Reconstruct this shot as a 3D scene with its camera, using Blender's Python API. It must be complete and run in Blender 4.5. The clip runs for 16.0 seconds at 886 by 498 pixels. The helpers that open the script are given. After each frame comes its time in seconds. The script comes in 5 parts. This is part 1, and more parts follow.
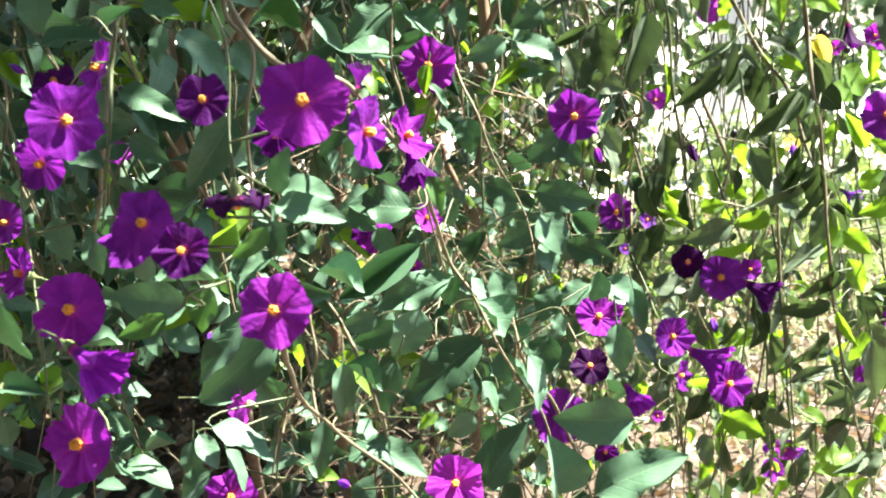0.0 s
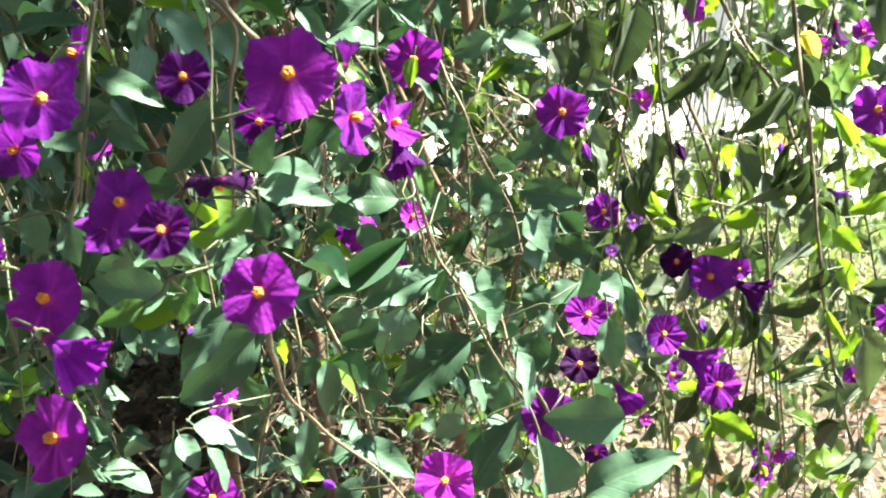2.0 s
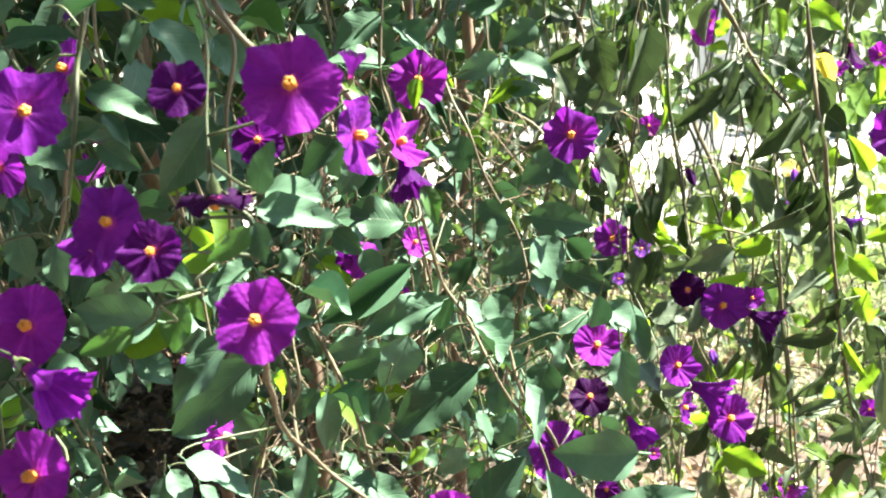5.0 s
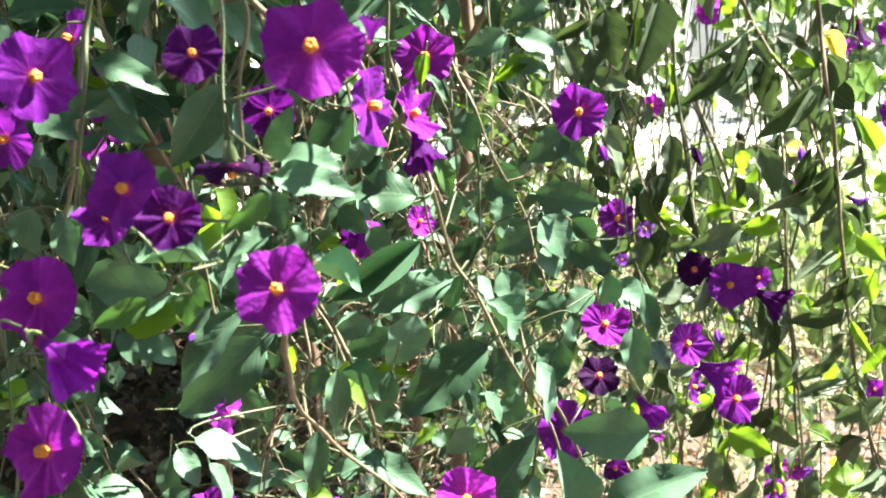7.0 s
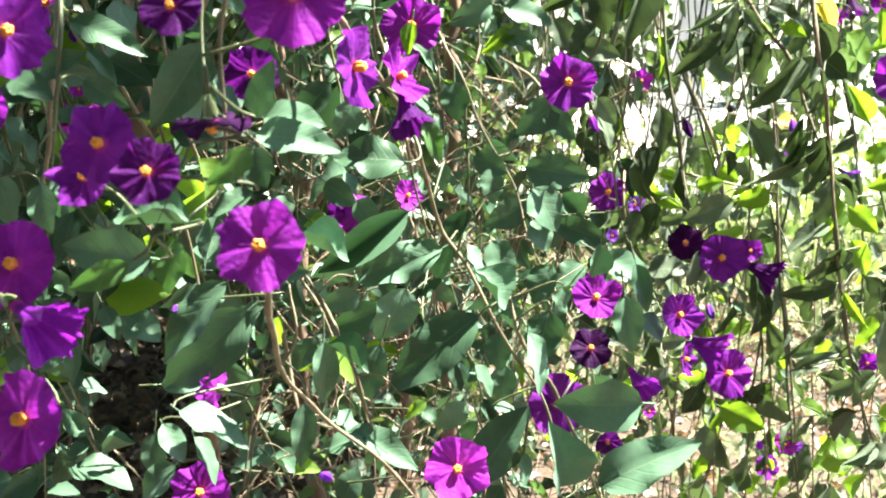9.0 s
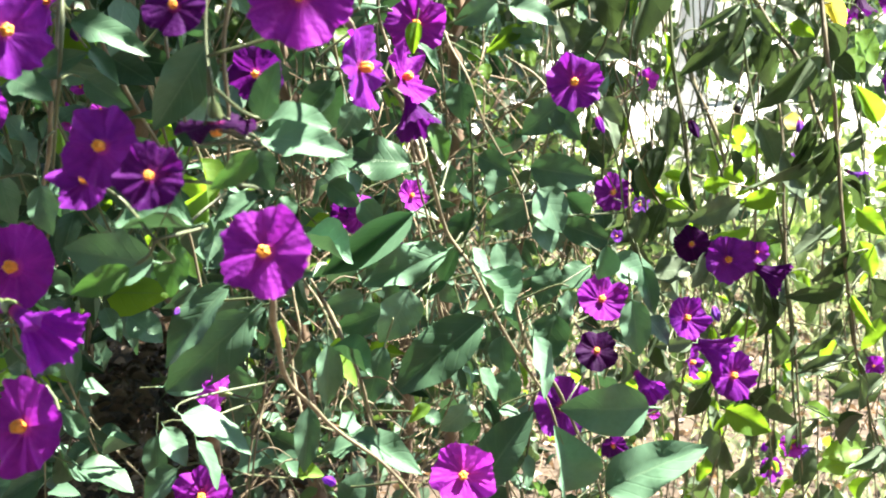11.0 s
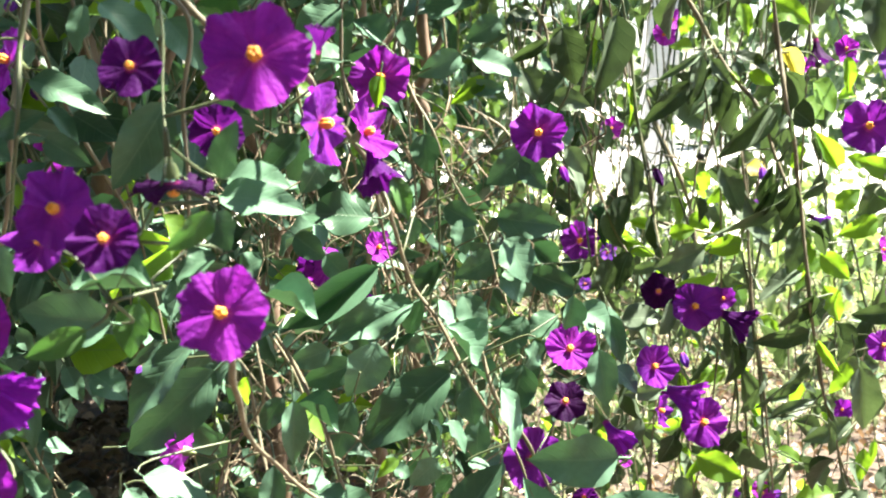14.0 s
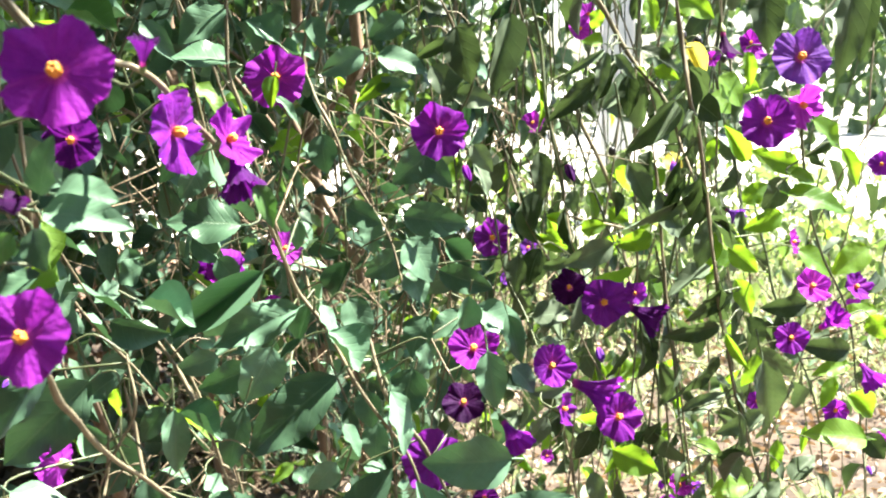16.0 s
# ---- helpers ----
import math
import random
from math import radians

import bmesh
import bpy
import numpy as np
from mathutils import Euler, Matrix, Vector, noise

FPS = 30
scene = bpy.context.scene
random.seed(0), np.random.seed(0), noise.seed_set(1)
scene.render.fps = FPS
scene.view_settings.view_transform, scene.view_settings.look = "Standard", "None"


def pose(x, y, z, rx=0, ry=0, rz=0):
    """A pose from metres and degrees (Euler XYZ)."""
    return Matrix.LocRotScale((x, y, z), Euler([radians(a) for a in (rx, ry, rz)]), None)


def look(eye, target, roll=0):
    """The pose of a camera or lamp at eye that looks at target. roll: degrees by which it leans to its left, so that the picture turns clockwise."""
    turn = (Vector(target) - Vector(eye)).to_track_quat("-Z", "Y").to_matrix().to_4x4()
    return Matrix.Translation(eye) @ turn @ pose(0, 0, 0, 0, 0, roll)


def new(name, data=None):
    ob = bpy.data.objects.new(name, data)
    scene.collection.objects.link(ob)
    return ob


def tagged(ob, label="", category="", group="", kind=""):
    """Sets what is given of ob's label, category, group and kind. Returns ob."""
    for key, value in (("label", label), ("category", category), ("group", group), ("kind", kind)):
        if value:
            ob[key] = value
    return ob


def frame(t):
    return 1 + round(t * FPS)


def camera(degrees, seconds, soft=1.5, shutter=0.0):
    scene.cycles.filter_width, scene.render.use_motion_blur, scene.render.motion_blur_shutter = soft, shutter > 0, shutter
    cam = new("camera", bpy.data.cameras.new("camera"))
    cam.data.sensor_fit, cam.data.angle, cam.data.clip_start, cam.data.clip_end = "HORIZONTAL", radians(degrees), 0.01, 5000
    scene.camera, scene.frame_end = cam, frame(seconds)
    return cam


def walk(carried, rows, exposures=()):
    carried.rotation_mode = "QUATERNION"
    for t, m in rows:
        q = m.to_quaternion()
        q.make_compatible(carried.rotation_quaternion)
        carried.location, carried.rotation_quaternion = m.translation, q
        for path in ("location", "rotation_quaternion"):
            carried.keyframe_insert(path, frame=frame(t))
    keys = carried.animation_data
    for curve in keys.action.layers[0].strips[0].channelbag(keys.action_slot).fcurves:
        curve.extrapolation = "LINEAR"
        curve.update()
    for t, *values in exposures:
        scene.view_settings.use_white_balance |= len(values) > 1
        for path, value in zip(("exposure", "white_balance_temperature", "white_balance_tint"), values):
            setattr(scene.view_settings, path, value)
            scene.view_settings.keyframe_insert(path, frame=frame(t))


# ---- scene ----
cam = camera(45.7, 16.0, soft=2.0, shutter=0.5)
cam.data.dof.use_dof, cam.data.dof.focus_distance, cam.data.dof.aperture_fstop = True, 0.50, 42.0
ROWS = [
    (0, look((0.026, 0.025, 0.78), (-0.086, 1.973, 0.338), 0.8)),
    (0.5, look((0.024, 0.027, 0.779), (-0.075, 1.976, 0.341), 0.7)),
    (1, look((0.024, 0.029, 0.775), (-0.063, 1.981, 0.348), 0.7)),
    (1.5, look((0.024, 0.03, 0.772), (-0.057, 1.983, 0.346), 0.6)),
    (2, look((0.023, 0.033, 0.77), (-0.053, 1.988, 0.354), 0.9)),
    (2.5, look((0.022, 0.037, 0.768), (-0.048, 1.993, 0.36), 1.2)),
    (3, look((0.021, 0.04, 0.765), (-0.047, 2.0, 0.374), 1.3)),
    (3.5, look((0.023, 0.042, 0.765), (-0.049, 2.005, 0.389), 1.4)),
    (4, look((0.023, 0.045, 0.767), (-0.056, 2.01, 0.405), 1.2)),
    (6.5, look((0.012, 0.055, 0.761), (-0.048, 2.019, 0.388), 1.2)),
    (7, look((0.012, 0.055, 0.76), (-0.045, 2.017, 0.374), 1.2)),
    (7.5, look((0.011, 0.058, 0.758), (-0.037, 2.018, 0.363), 1.0)),
    (8, look((0.012, 0.059, 0.757), (-0.03, 2.017, 0.354), 1.0)),
    (8.5, look((0.013, 0.059, 0.755), (-0.026, 2.017, 0.348), 0.8)),
    (9, look((0.012, 0.061, 0.752), (-0.023, 2.018, 0.343), 0.9)),
    (11.5, look((0.009, 0.066, 0.753), (-0.028, 2.022, 0.338), 1.1)),
    (12, look((0.007, 0.066, 0.752), (-0.024, 2.025, 0.35), 1.0)),
    (12.5, look((0.007, 0.067, 0.753), (-0.018, 2.029, 0.367), 1.2)),
    (13, look((0.008, 0.065, 0.753), (-0.015, 2.033, 0.397), 0.9)),
    (13.5, look((0.009, 0.067, 0.754), (0.006, 2.039, 0.418), 0.7)),
    (14, look((0.013, 0.067, 0.755), (0.027, 2.04, 0.428), 0.5)),
    (14.5, look((0.02, 0.067, 0.756), (0.052, 2.041, 0.433), -0.1)),
    (15, look((0.027, 0.068, 0.756), (0.081, 2.041, 0.43), -0.3)),
    (15.5, look((0.036, 0.069, 0.758), (0.107, 2.039, 0.417), -0.2)),
    (16, look((0.043, 0.071, 0.76), (0.122, 2.039, 0.411), -0.0)),
]
walk(cam, ROWS)

# ---- world, sun, exposure ----
SUN_ELEV, SUN_AZ = 65, 72            # degrees; azimuth counted from +y towards +x
world = bpy.data.worlds.new("sky")
scene.world = world
world.use_nodes = True
wn = world.node_tree
sky = wn.nodes.new("ShaderNodeTexSky")
sky.sky_type, sky.sun_disc = "NISHITA", False
sky.sun_elevation, sky.sun_rotation = radians(SUN_ELEV), radians(SUN_AZ)
wn.links.new(sky.outputs[0], wn.nodes["Background"].inputs[0])
wn.nodes["Background"].inputs[1].default_value = 0.052
sun_data = bpy.data.lights.new("sun", "SUN")
sun_data.energy, sun_data.angle, sun_data.color = 5.0, radians(0.55), (1.0, 0.94, 0.82)
sun = new("sun", sun_data)
sx = math.sin(radians(SUN_AZ)) * math.cos(radians(SUN_ELEV))
sy = math.cos(radians(SUN_AZ)) * math.cos(radians(SUN_ELEV))
sz = math.sin(radians(SUN_ELEV))
sun.matrix_world = look((sx * 9, sy * 9, sz * 9), (0, 0, 0))
scene.view_settings.exposure = 3.06


# ---- materials ----
def material(name):
    m = bpy.data.materials.new(name)
    m.use_nodes = True
    nt = m.node_tree
    nt.nodes.clear()
    out = nt.nodes.new("ShaderNodeOutputMaterial")
    return m, nt, out


def node(nt, kind, **inputs):
    n = nt.nodes.new(kind)
    for k, v in inputs.items():
        key = int(k[1:]) if k[0] == "i" and k[1:].isdigit() else k.replace("_", " ")
        if isinstance(v, bpy.types.NodeSocket):
            nt.links.new(v, n.inputs[key])
        else:
            n.inputs[key].default_value = v
    return n


def ramp(nt, fac, stops):
    n = nt.nodes.new("ShaderNodeValToRGB")
    nt.links.new(fac, n.inputs[0])
    els = n.color_ramp.elements
    while len(els) < len(stops):
        els.new(0.5)
    for e, (p, c) in zip(els, stops):
        e.position, e.color = p, (*c, 1)
    return n.outputs[0]


def maths(nt, op, a, b=0.0, c=0.0):
    n = nt.nodes.new("ShaderNodeMath")
    n.operation = op
    for i, v in enumerate((a, b, c)):
        if isinstance(v, bpy.types.NodeSocket):
            nt.links.new(v, n.inputs[i])
        else:
            n.inputs[i].default_value = v
    return n.outputs[0]


def mix_rgb(nt, fac, a, b, blend="MIX"):
    n = nt.nodes.new("ShaderNodeMixRGB")
    n.blend_type = blend
    for i, v in enumerate((fac, a, b)):
        if isinstance(v, bpy.types.NodeSocket):
            nt.links.new(v, n.inputs[i])
        else:
            n.inputs[i].default_value = v if i == 0 else (*v, 1)
    return n.outputs[0]


def leaf_material(name, dark, light, through_col, share=0.4, rough=0.38, island=False):
    """A leaf: veins from the blade's own UV, blotches, sheen, and light passing through."""
    m, nt, out = material(name)
    uv = nt.nodes.new("ShaderNodeUVMap")
    sep = node(nt, "ShaderNodeSeparateXYZ", Vector=uv.outputs[0])
    u, v = sep.outputs[0], sep.outputs[1]
    side = maths(nt, "ABSOLUTE", maths(nt, "SUBTRACT", u, 0.5))
    mid = maths(nt, "LESS_THAN", side, 0.022)
    lateral = maths(nt, "SINE", maths(nt, "MULTIPLY", maths(nt, "SUBTRACT", v, maths(nt, "MULTIPLY", side, 0.55)), 40.0))
    lateral = maths(nt, "POWER", maths(nt, "MAXIMUM", lateral, 0.0), 9.0)
    if island:
        rnd = nt.nodes.new("ShaderNodeNewGeometry").outputs["Random Per Island"]
    else:
        rnd = nt.nodes.new("ShaderNodeObjectInfo").outputs["Random"]
    geo = nt.nodes.new("ShaderNodeNewGeometry")
    big = node(nt, "ShaderNodeTexNoise", Vector=geo.outputs["Position"], Scale=34.0, Detail=3.0)
    fine = node(nt, "ShaderNodeTexNoise", Vector=geo.outputs["Position"], Scale=420.0, Detail=2.0)
    tone = maths(nt, "ADD", maths(nt, "MULTIPLY", rnd, 0.7), maths(nt, "MULTIPLY", big.outputs[0], 0.5))
    col = ramp(nt, tone, [(0.25, dark), (0.88, light), (1.0, tuple(min(1, c * 1.35) for c in light))])
    col = mix_rgb(nt, maths(nt, "MULTIPLY", fine.outputs[0], 0.35), col, tuple(c * 0.55 for c in dark))
    veins = maths(nt, "MAXIMUM", mid, maths(nt, "MULTIPLY", lateral, 0.22))
    col = mix_rgb(nt, maths(nt, "MULTIPLY", veins, 0.20), col, (0.24, 0.36, 0.22))
    height = maths(nt, "ADD", maths(nt, "MULTIPLY", veins, -0.6), maths(nt, "MULTIPLY", big.outputs[0], 1.2))
    bump = node(nt, "ShaderNodeBump", Strength=0.36, Distance=0.0012, Height=height)
    p = node(nt, "ShaderNodeBsdfPrincipled", Base_Color=col, Roughness=maths(nt, "ADD", rough - 0.12, maths(nt, "MULTIPLY", big.outputs[0], 0.3)), Normal=bump.outputs[0])
    p.inputs["Specular IOR Level"].default_value = 0.2
    tcol = mix_rgb(nt, maths(nt, "MULTIPLY", veins, 0.45), through_col, tuple(c * 0.45 for c in through_col))
    tr = node(nt, "ShaderNodeBsdfTranslucent", Color=tcol, Normal=bump.outputs[0])
    mx = node(nt, "ShaderNodeMixShader", i0=share, i1=p.outputs[0], i2=tr.outputs[0])
    nt.links.new(mx.outputs[0], out.inputs[0])
    return m


def petal_material():
    """Purple corolla: folds along five rays, fine radial streaks, colour from the object."""
    m, nt, out = material("petal")
    oi = nt.nodes.new("ShaderNodeObjectInfo")
    uv = nt.nodes.new("ShaderNodeUVMap")
    sep = node(nt, "ShaderNodeSeparateXYZ", Vector=uv.outputs[0])
    ang, rad = sep.outputs[0], sep.outputs[1]
    star = maths(nt, "ABSOLUTE", maths(nt, "SINE", maths(nt, "MULTIPLY", ang, math.pi * 5)))
    rib = maths(nt, "LESS_THAN", star, maths(nt, "SUBTRACT", 0.2, maths(nt, "MULTIPLY", rad, 0.13)))
    comb = node(nt, "ShaderNodeCombineXYZ", X=maths(nt, "MULTIPLY", ang, 60.0), Y=maths(nt, "MULTIPLY", rad, 2.2), Z=maths(nt, "MULTIPLY", oi.outputs["Random"], 40.0))
    streak = node(nt, "ShaderNodeTexNoise", Vector=comb.outputs[0], Scale=1.0, Detail=3.0)
    tc = nt.nodes.new("ShaderNodeTexCoord")
    blot = node(nt, "ShaderNodeTexNoise", Vector=tc.outputs["Object"], Scale=3.2, Detail=4.0)
    base = oi.outputs["Color"]
    col = mix_rgb(nt, maths(nt, "MULTIPLY", streak.outputs[0], 0.35), base, (0.5, 0.45, 0.6), "MULTIPLY")
    glow = mix_rgb(nt, 1.0, base, (2.3, 2.6, 1.9), "MULTIPLY")
    pale = ramp(nt, blot.outputs[0], [(0.40, (0, 0, 0)), (0.64, (1, 1, 1))])
    col = mix_rgb(nt, maths(nt, "MULTIPLY", maths(nt, "ADD", maths(nt, "MULTIPLY", pale, 0.6), maths(nt, "MULTIPLY", ramp(nt, streak.outputs[0], [(0.45, (0, 0, 0)), (0.7, (1, 1, 1))]), 0.2)), 0.5), col, glow)
    col = mix_rgb(nt, maths(nt, "MULTIPLY", rib, 0.10), col, (0.12, 0.01, 0.15))
    throat = ramp(nt, rad, [(0.10, (1, 1, 1)), (0.24, (0, 0, 0))])
    col = mix_rgb(nt, maths(nt, "MULTIPLY", throat, 0.7), col, (0.40, 0.05, 0.26))
    crumple = node(nt, "ShaderNodeTexNoise", Vector=tc.outputs["Object"], Scale=14.0, Detail=3.0)
    bump = node(nt, "ShaderNodeBump", Strength=0.4, Distance=0.0012, Height=maths(nt, "ADD", maths(nt, "MULTIPLY", streak.outputs[0], 0.35), maths(nt, "ADD", maths(nt, "MULTIPLY", star, 0.1), crumple.outputs[0])))
    p = node(nt, "ShaderNodeBsdfPrincipled", Base_Color=col, Roughness=0.6, Normal=bump.outputs[0])
    p.inputs["Specular IOR Level"].default_value = 0.08
    p.inputs["Sheen Weight"].default_value = 0.03
    tcol = mix_rgb(nt, 1.0, col, (2.4, 2.0, 2.2), "MULTIPLY")
    tr = node(nt, "ShaderNodeBsdfTranslucent", Color=tcol, Normal=bump.outputs[0])
    mx = node(nt, "ShaderNodeMixShader", i0=0.36, i1=p.outputs[0], i2=tr.outputs[0])
    nt.links.new(mx.outputs[0], out.inputs[0])
    return m


def plain_material(name, c0, c1, scale, rough=0.7, bump_d=0.002, detail=5.0, stretch=(1, 1, 1)):
    m, nt, out = material(name)
    geo = nt.nodes.new("ShaderNodeNewGeometry")
    mp = node(nt, "ShaderNodeMapping", Vector=geo.outputs["Position"], Scale=stretch)
    n1 = node(nt, "ShaderNodeTexNoise", Vector=mp.outputs[0], Scale=scale, Detail=detail)
    n2 = node(nt, "ShaderNodeTexNoise", Vector=geo.outputs["Position"], Scale=scale * 0.13, Detail=3.0)
    t = maths(nt, "ADD", maths(nt, "MULTIPLY", n1.outputs[0], 0.65), maths(nt, "MULTIPLY", n2.outputs[0], 0.35))
    col = ramp(nt, t, [(0.32, c0), (0.68, c1)])
    b = node(nt, "ShaderNodeBump", Strength=0.6, Distance=bump_d, Height=n1.outputs[0])
    p = node(nt, "ShaderNodeBsdfPrincipled", Base_Color=col, Roughness=rough, Normal=b.outputs[0])
    nt.links.new(p.outputs[0], out.inputs[0])
    return m


# Cane leaves: the low dark end paints inner-bush shade into the colour.
LEAF_SHADED = leaf_material("shaded_leaf_blade", (0.009, 0.025, 0.014), (0.148, 0.266, 0.180), (0.11, 0.30, 0.09), 0.07)
LEAF_YOUNG = leaf_material("young_leaf_blade", (0.05, 0.12, 0.025), (0.14, 0.25, 0.05), (0.34, 0.62, 0.03), 0.40)
# Same leaf for the front blades, without that darkening.
LEAF_FRONT = leaf_material("front_leaf_blade", (0.056, 0.116, 0.068), (0.138, 0.255, 0.168), (0.11, 0.30, 0.09), 0.07)
LEAF_FRESH = leaf_material("fresh_leaf_blade", (0.035, 0.085, 0.022), (0.11, 0.215, 0.08), (0.14, 0.38, 0.06), 0.20)
# Yellower hue of the sunward leaves, darkened to paint their backlit shade.
LEAF_SHADE_OLIVE = leaf_material("shade_olive_leaf_blade", (0.013, 0.023, 0.010), (0.155, 0.208, 0.140), (0.20, 0.34, 0.09), 0.10)
LEAF_SMALL = leaf_material("small_leaf_blade", (0.02, 0.05, 0.03), (0.19, 0.30, 0.20), (0.28, 0.48, 0.08), 0.2, island=True)
LEAF_SHRUB = leaf_material("shrub_blade", (0.04, 0.07, 0.03), (0.17, 0.22, 0.11), (0.34, 0.48, 0.12), 0.32, island=True)
LEAF_YELLOW = leaf_material("yellowing_leaf_blade", (0.30, 0.27, 0.03), (0.50, 0.42, 0.06), (0.70, 0.62, 0.08), 0.45)
# Foliage masses: leaf colour lowered further so deep shade is in the blades.
LEAF_STUFF_SHADED = leaf_material("shaded_foliage_blade", (0.010, 0.024, 0.015), (0.060, 0.098, 0.065), (0.22, 0.38, 0.06), 0.16, island=True)
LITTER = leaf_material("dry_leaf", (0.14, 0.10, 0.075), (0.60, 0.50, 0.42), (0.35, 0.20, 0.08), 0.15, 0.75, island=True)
# Litter under the bush: a darker copy, with the shade there coloured in.
LITTER_SHADED = leaf_material("shaded_litter", (0.055, 0.036, 0.024), (0.32, 0.215, 0.145), (0.10, 0.05, 0.02), 0.05, 0.8, island=True)
GRASS = leaf_material("grass_blade", (0.08, 0.12, 0.05), (0.28, 0.31, 0.18), (0.40, 0.48, 0.22), 0.40, 0.5, island=True)
PETAL = petal_material()
ANTHER = plain_material("anther", (0.72, 0.23, 0.02), (0.88, 0.38, 0.05), 900, 0.55, 0.0004)
CALYX = plain_material("calyx", (0.09, 0.15, 0.05), (0.22, 0.26, 0.10), 300, 0.55, 0.0005)
STEM = plain_material("stem_bark", (0.075, 0.063, 0.038), (0.29, 0.25, 0.16), 160, 0.65, 0.0012, stretch=(1, 1, 0.18))
TWIG = plain_material("dry_twig", (0.07, 0.05, 0.03), (0.30, 0.23, 0.15), 260, 0.8, 0.0006)
STEM_GREEN = plain_material("green_stem", (0.04, 0.06, 0.028), (0.12, 0.14, 0.065), 200, 0.5, 0.0005, stretch=(1, 1, 0.2))
BARK = plain_material("trunk_bark", (0.05, 0.033, 0.022), (0.27, 0.185, 0.125), 70, 0.85, 0.006, stretch=(1, 1, 0.2))
SOIL = plain_material("soil", (0.022, 0.015, 0.010), (0.10, 0.072, 0.05), 22, 0.95, 0.012)
PAVING = plain_material("pale_paving", (0.36, 0.335, 0.30), (0.60, 0.57, 0.52), 30, 0.85, 0.004)
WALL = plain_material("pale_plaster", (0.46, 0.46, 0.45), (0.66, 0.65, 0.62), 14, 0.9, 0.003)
BERRY = plain_material("dark_berry", (0.006, 0.006, 0.008), (0.02, 0.015, 0.02), 200, 0.35, 0.0003)


# ---- mesh helpers ----
def mesh_of(name, verts, faces, mat, uvs=None, smooth=True):
    me = bpy.data.meshes.new(name)
    me.from_pydata([tuple(v) for v in verts], [], faces)
    me.materials.append(mat)
    if uvs is not None:
        lay = me.uv_layers.new(name="UVMap")
        idx = np.empty(len(me.loops), dtype=np.int32)
        me.loops.foreach_get("vertex_index", idx)
        lay.data.foreach_set("uv", np.asarray(uvs, dtype=np.float32)[idx].ravel())
    if smooth:
        me.polygons.foreach_set("use_smooth", [True] * len(me.polygons))
    me.update()
    return me


def blade(rows, cols, fold=0.2, arch=0.12, wave=0.05, phase=0.0, curl=0.0, point=0.94, stalk=True, twist=0.0):
    """Points, faces and UVs of one leaf: base at the origin, tip at y = 1, width 1, face to +z."""
    vs, fs, uv = [], [], []
    peak = 0.62 / (0.62 + point)
    top = peak ** 0.62 * (1 - peak) ** point
    for i in range(rows + 1):
        v = i / rows
        half = 0.5 * (v ** 0.62 * (1 - v) ** point) / top if 0 < v < 1 else 0.012
        for j in range(cols + 1):
            s = 2 * j / cols - 1
            edge = 1 + 0.025 * math.sin(v * 17 + phase + s * 2)
            x = s * half * edge
            z = fold * abs(s) * half * 1.2 - arch * v * v + wave * math.sin(v * 10 + phase + (1.5 if s > 0 else 0)) * s * s * (half * 2)
            z += curl * (s * half) ** 2 * 2 + 0.03 * math.sin(v * 4 + phase) + 0.016 * math.sin(v * 23 + 2 * phase + 2.2 * s) * s * s * half * 2
            z += 0.016 * noise.noise(Vector((s * 2.1, v * 4.5, phase * 7)))
            a = twist * v
            x, z = x * math.cos(a) - z * math.sin(a) * 0.5, z + x * math.sin(a)
            vs.append((x, v, z))
            uv.append((j / cols, v))
    for i in range(rows):
        for j in range(cols):
            a = i * (cols + 1) + j
            fs.append((a, a + 1, a + cols + 2, a + cols + 1))
    if stalk:
        n = len(vs)
        for y, r in ((-0.13, 0.016), (0.04, 0.013)):
            for k in range(4):
                a = k * math.pi / 2
                vs.append((math.cos(a) * r * 1.6, y, -0.012 + math.sin(a) * r + (0.05 if y < 0 else 0)))
                uv.append((0.5, 0.02))
        for k in range(4):
            fs.append((n + k, n + (k + 1) % 4, n + 4 + (k + 1) % 4, n + 4 + k))
    return vs, fs, uv


LEAF_SHAPES = {}
for _key, _kw in {
    "flat": dict(fold=0.14, arch=0.07, wave=0.04), "fold": dict(fold=0.65, arch=0.14, wave=0.04, phase=1.0),
    "arch": dict(fold=0.22, arch=0.34, wave=0.05, phase=2.0), "wavy": dict(fold=0.15, arch=0.12, wave=0.11, phase=0.6),
    "cup": dict(fold=0.10, arch=-0.10, wave=0.05, curl=0.9), "turn": dict(fold=0.3, arch=0.20, wave=0.08, phase=3.0, twist=0.9),
}.items():
    LEAF_SHAPES[_key] = _kw
LEAF_MESH = {}


def leaf_mesh(shape, tone, fine=True):
    key = (shape, tone, fine)
    if key not in LEAF_MESH:
        vs, fs, uv = blade(14 if fine else 6, 6 if fine else 2, **LEAF_SHAPES[shape])
        mat = {"green": LEAF_FRONT if fine else LEAF_SHADED, "fresh": LEAF_FRESH, "shade_olive": LEAF_SHADE_OLIVE, "young": LEAF_YOUNG, "yellow": LEAF_YELLOW}[tone]
        LEAF_MESH[key] = mesh_of("leaf", vs, fs, mat, uv)
    return LEAF_MESH[key]


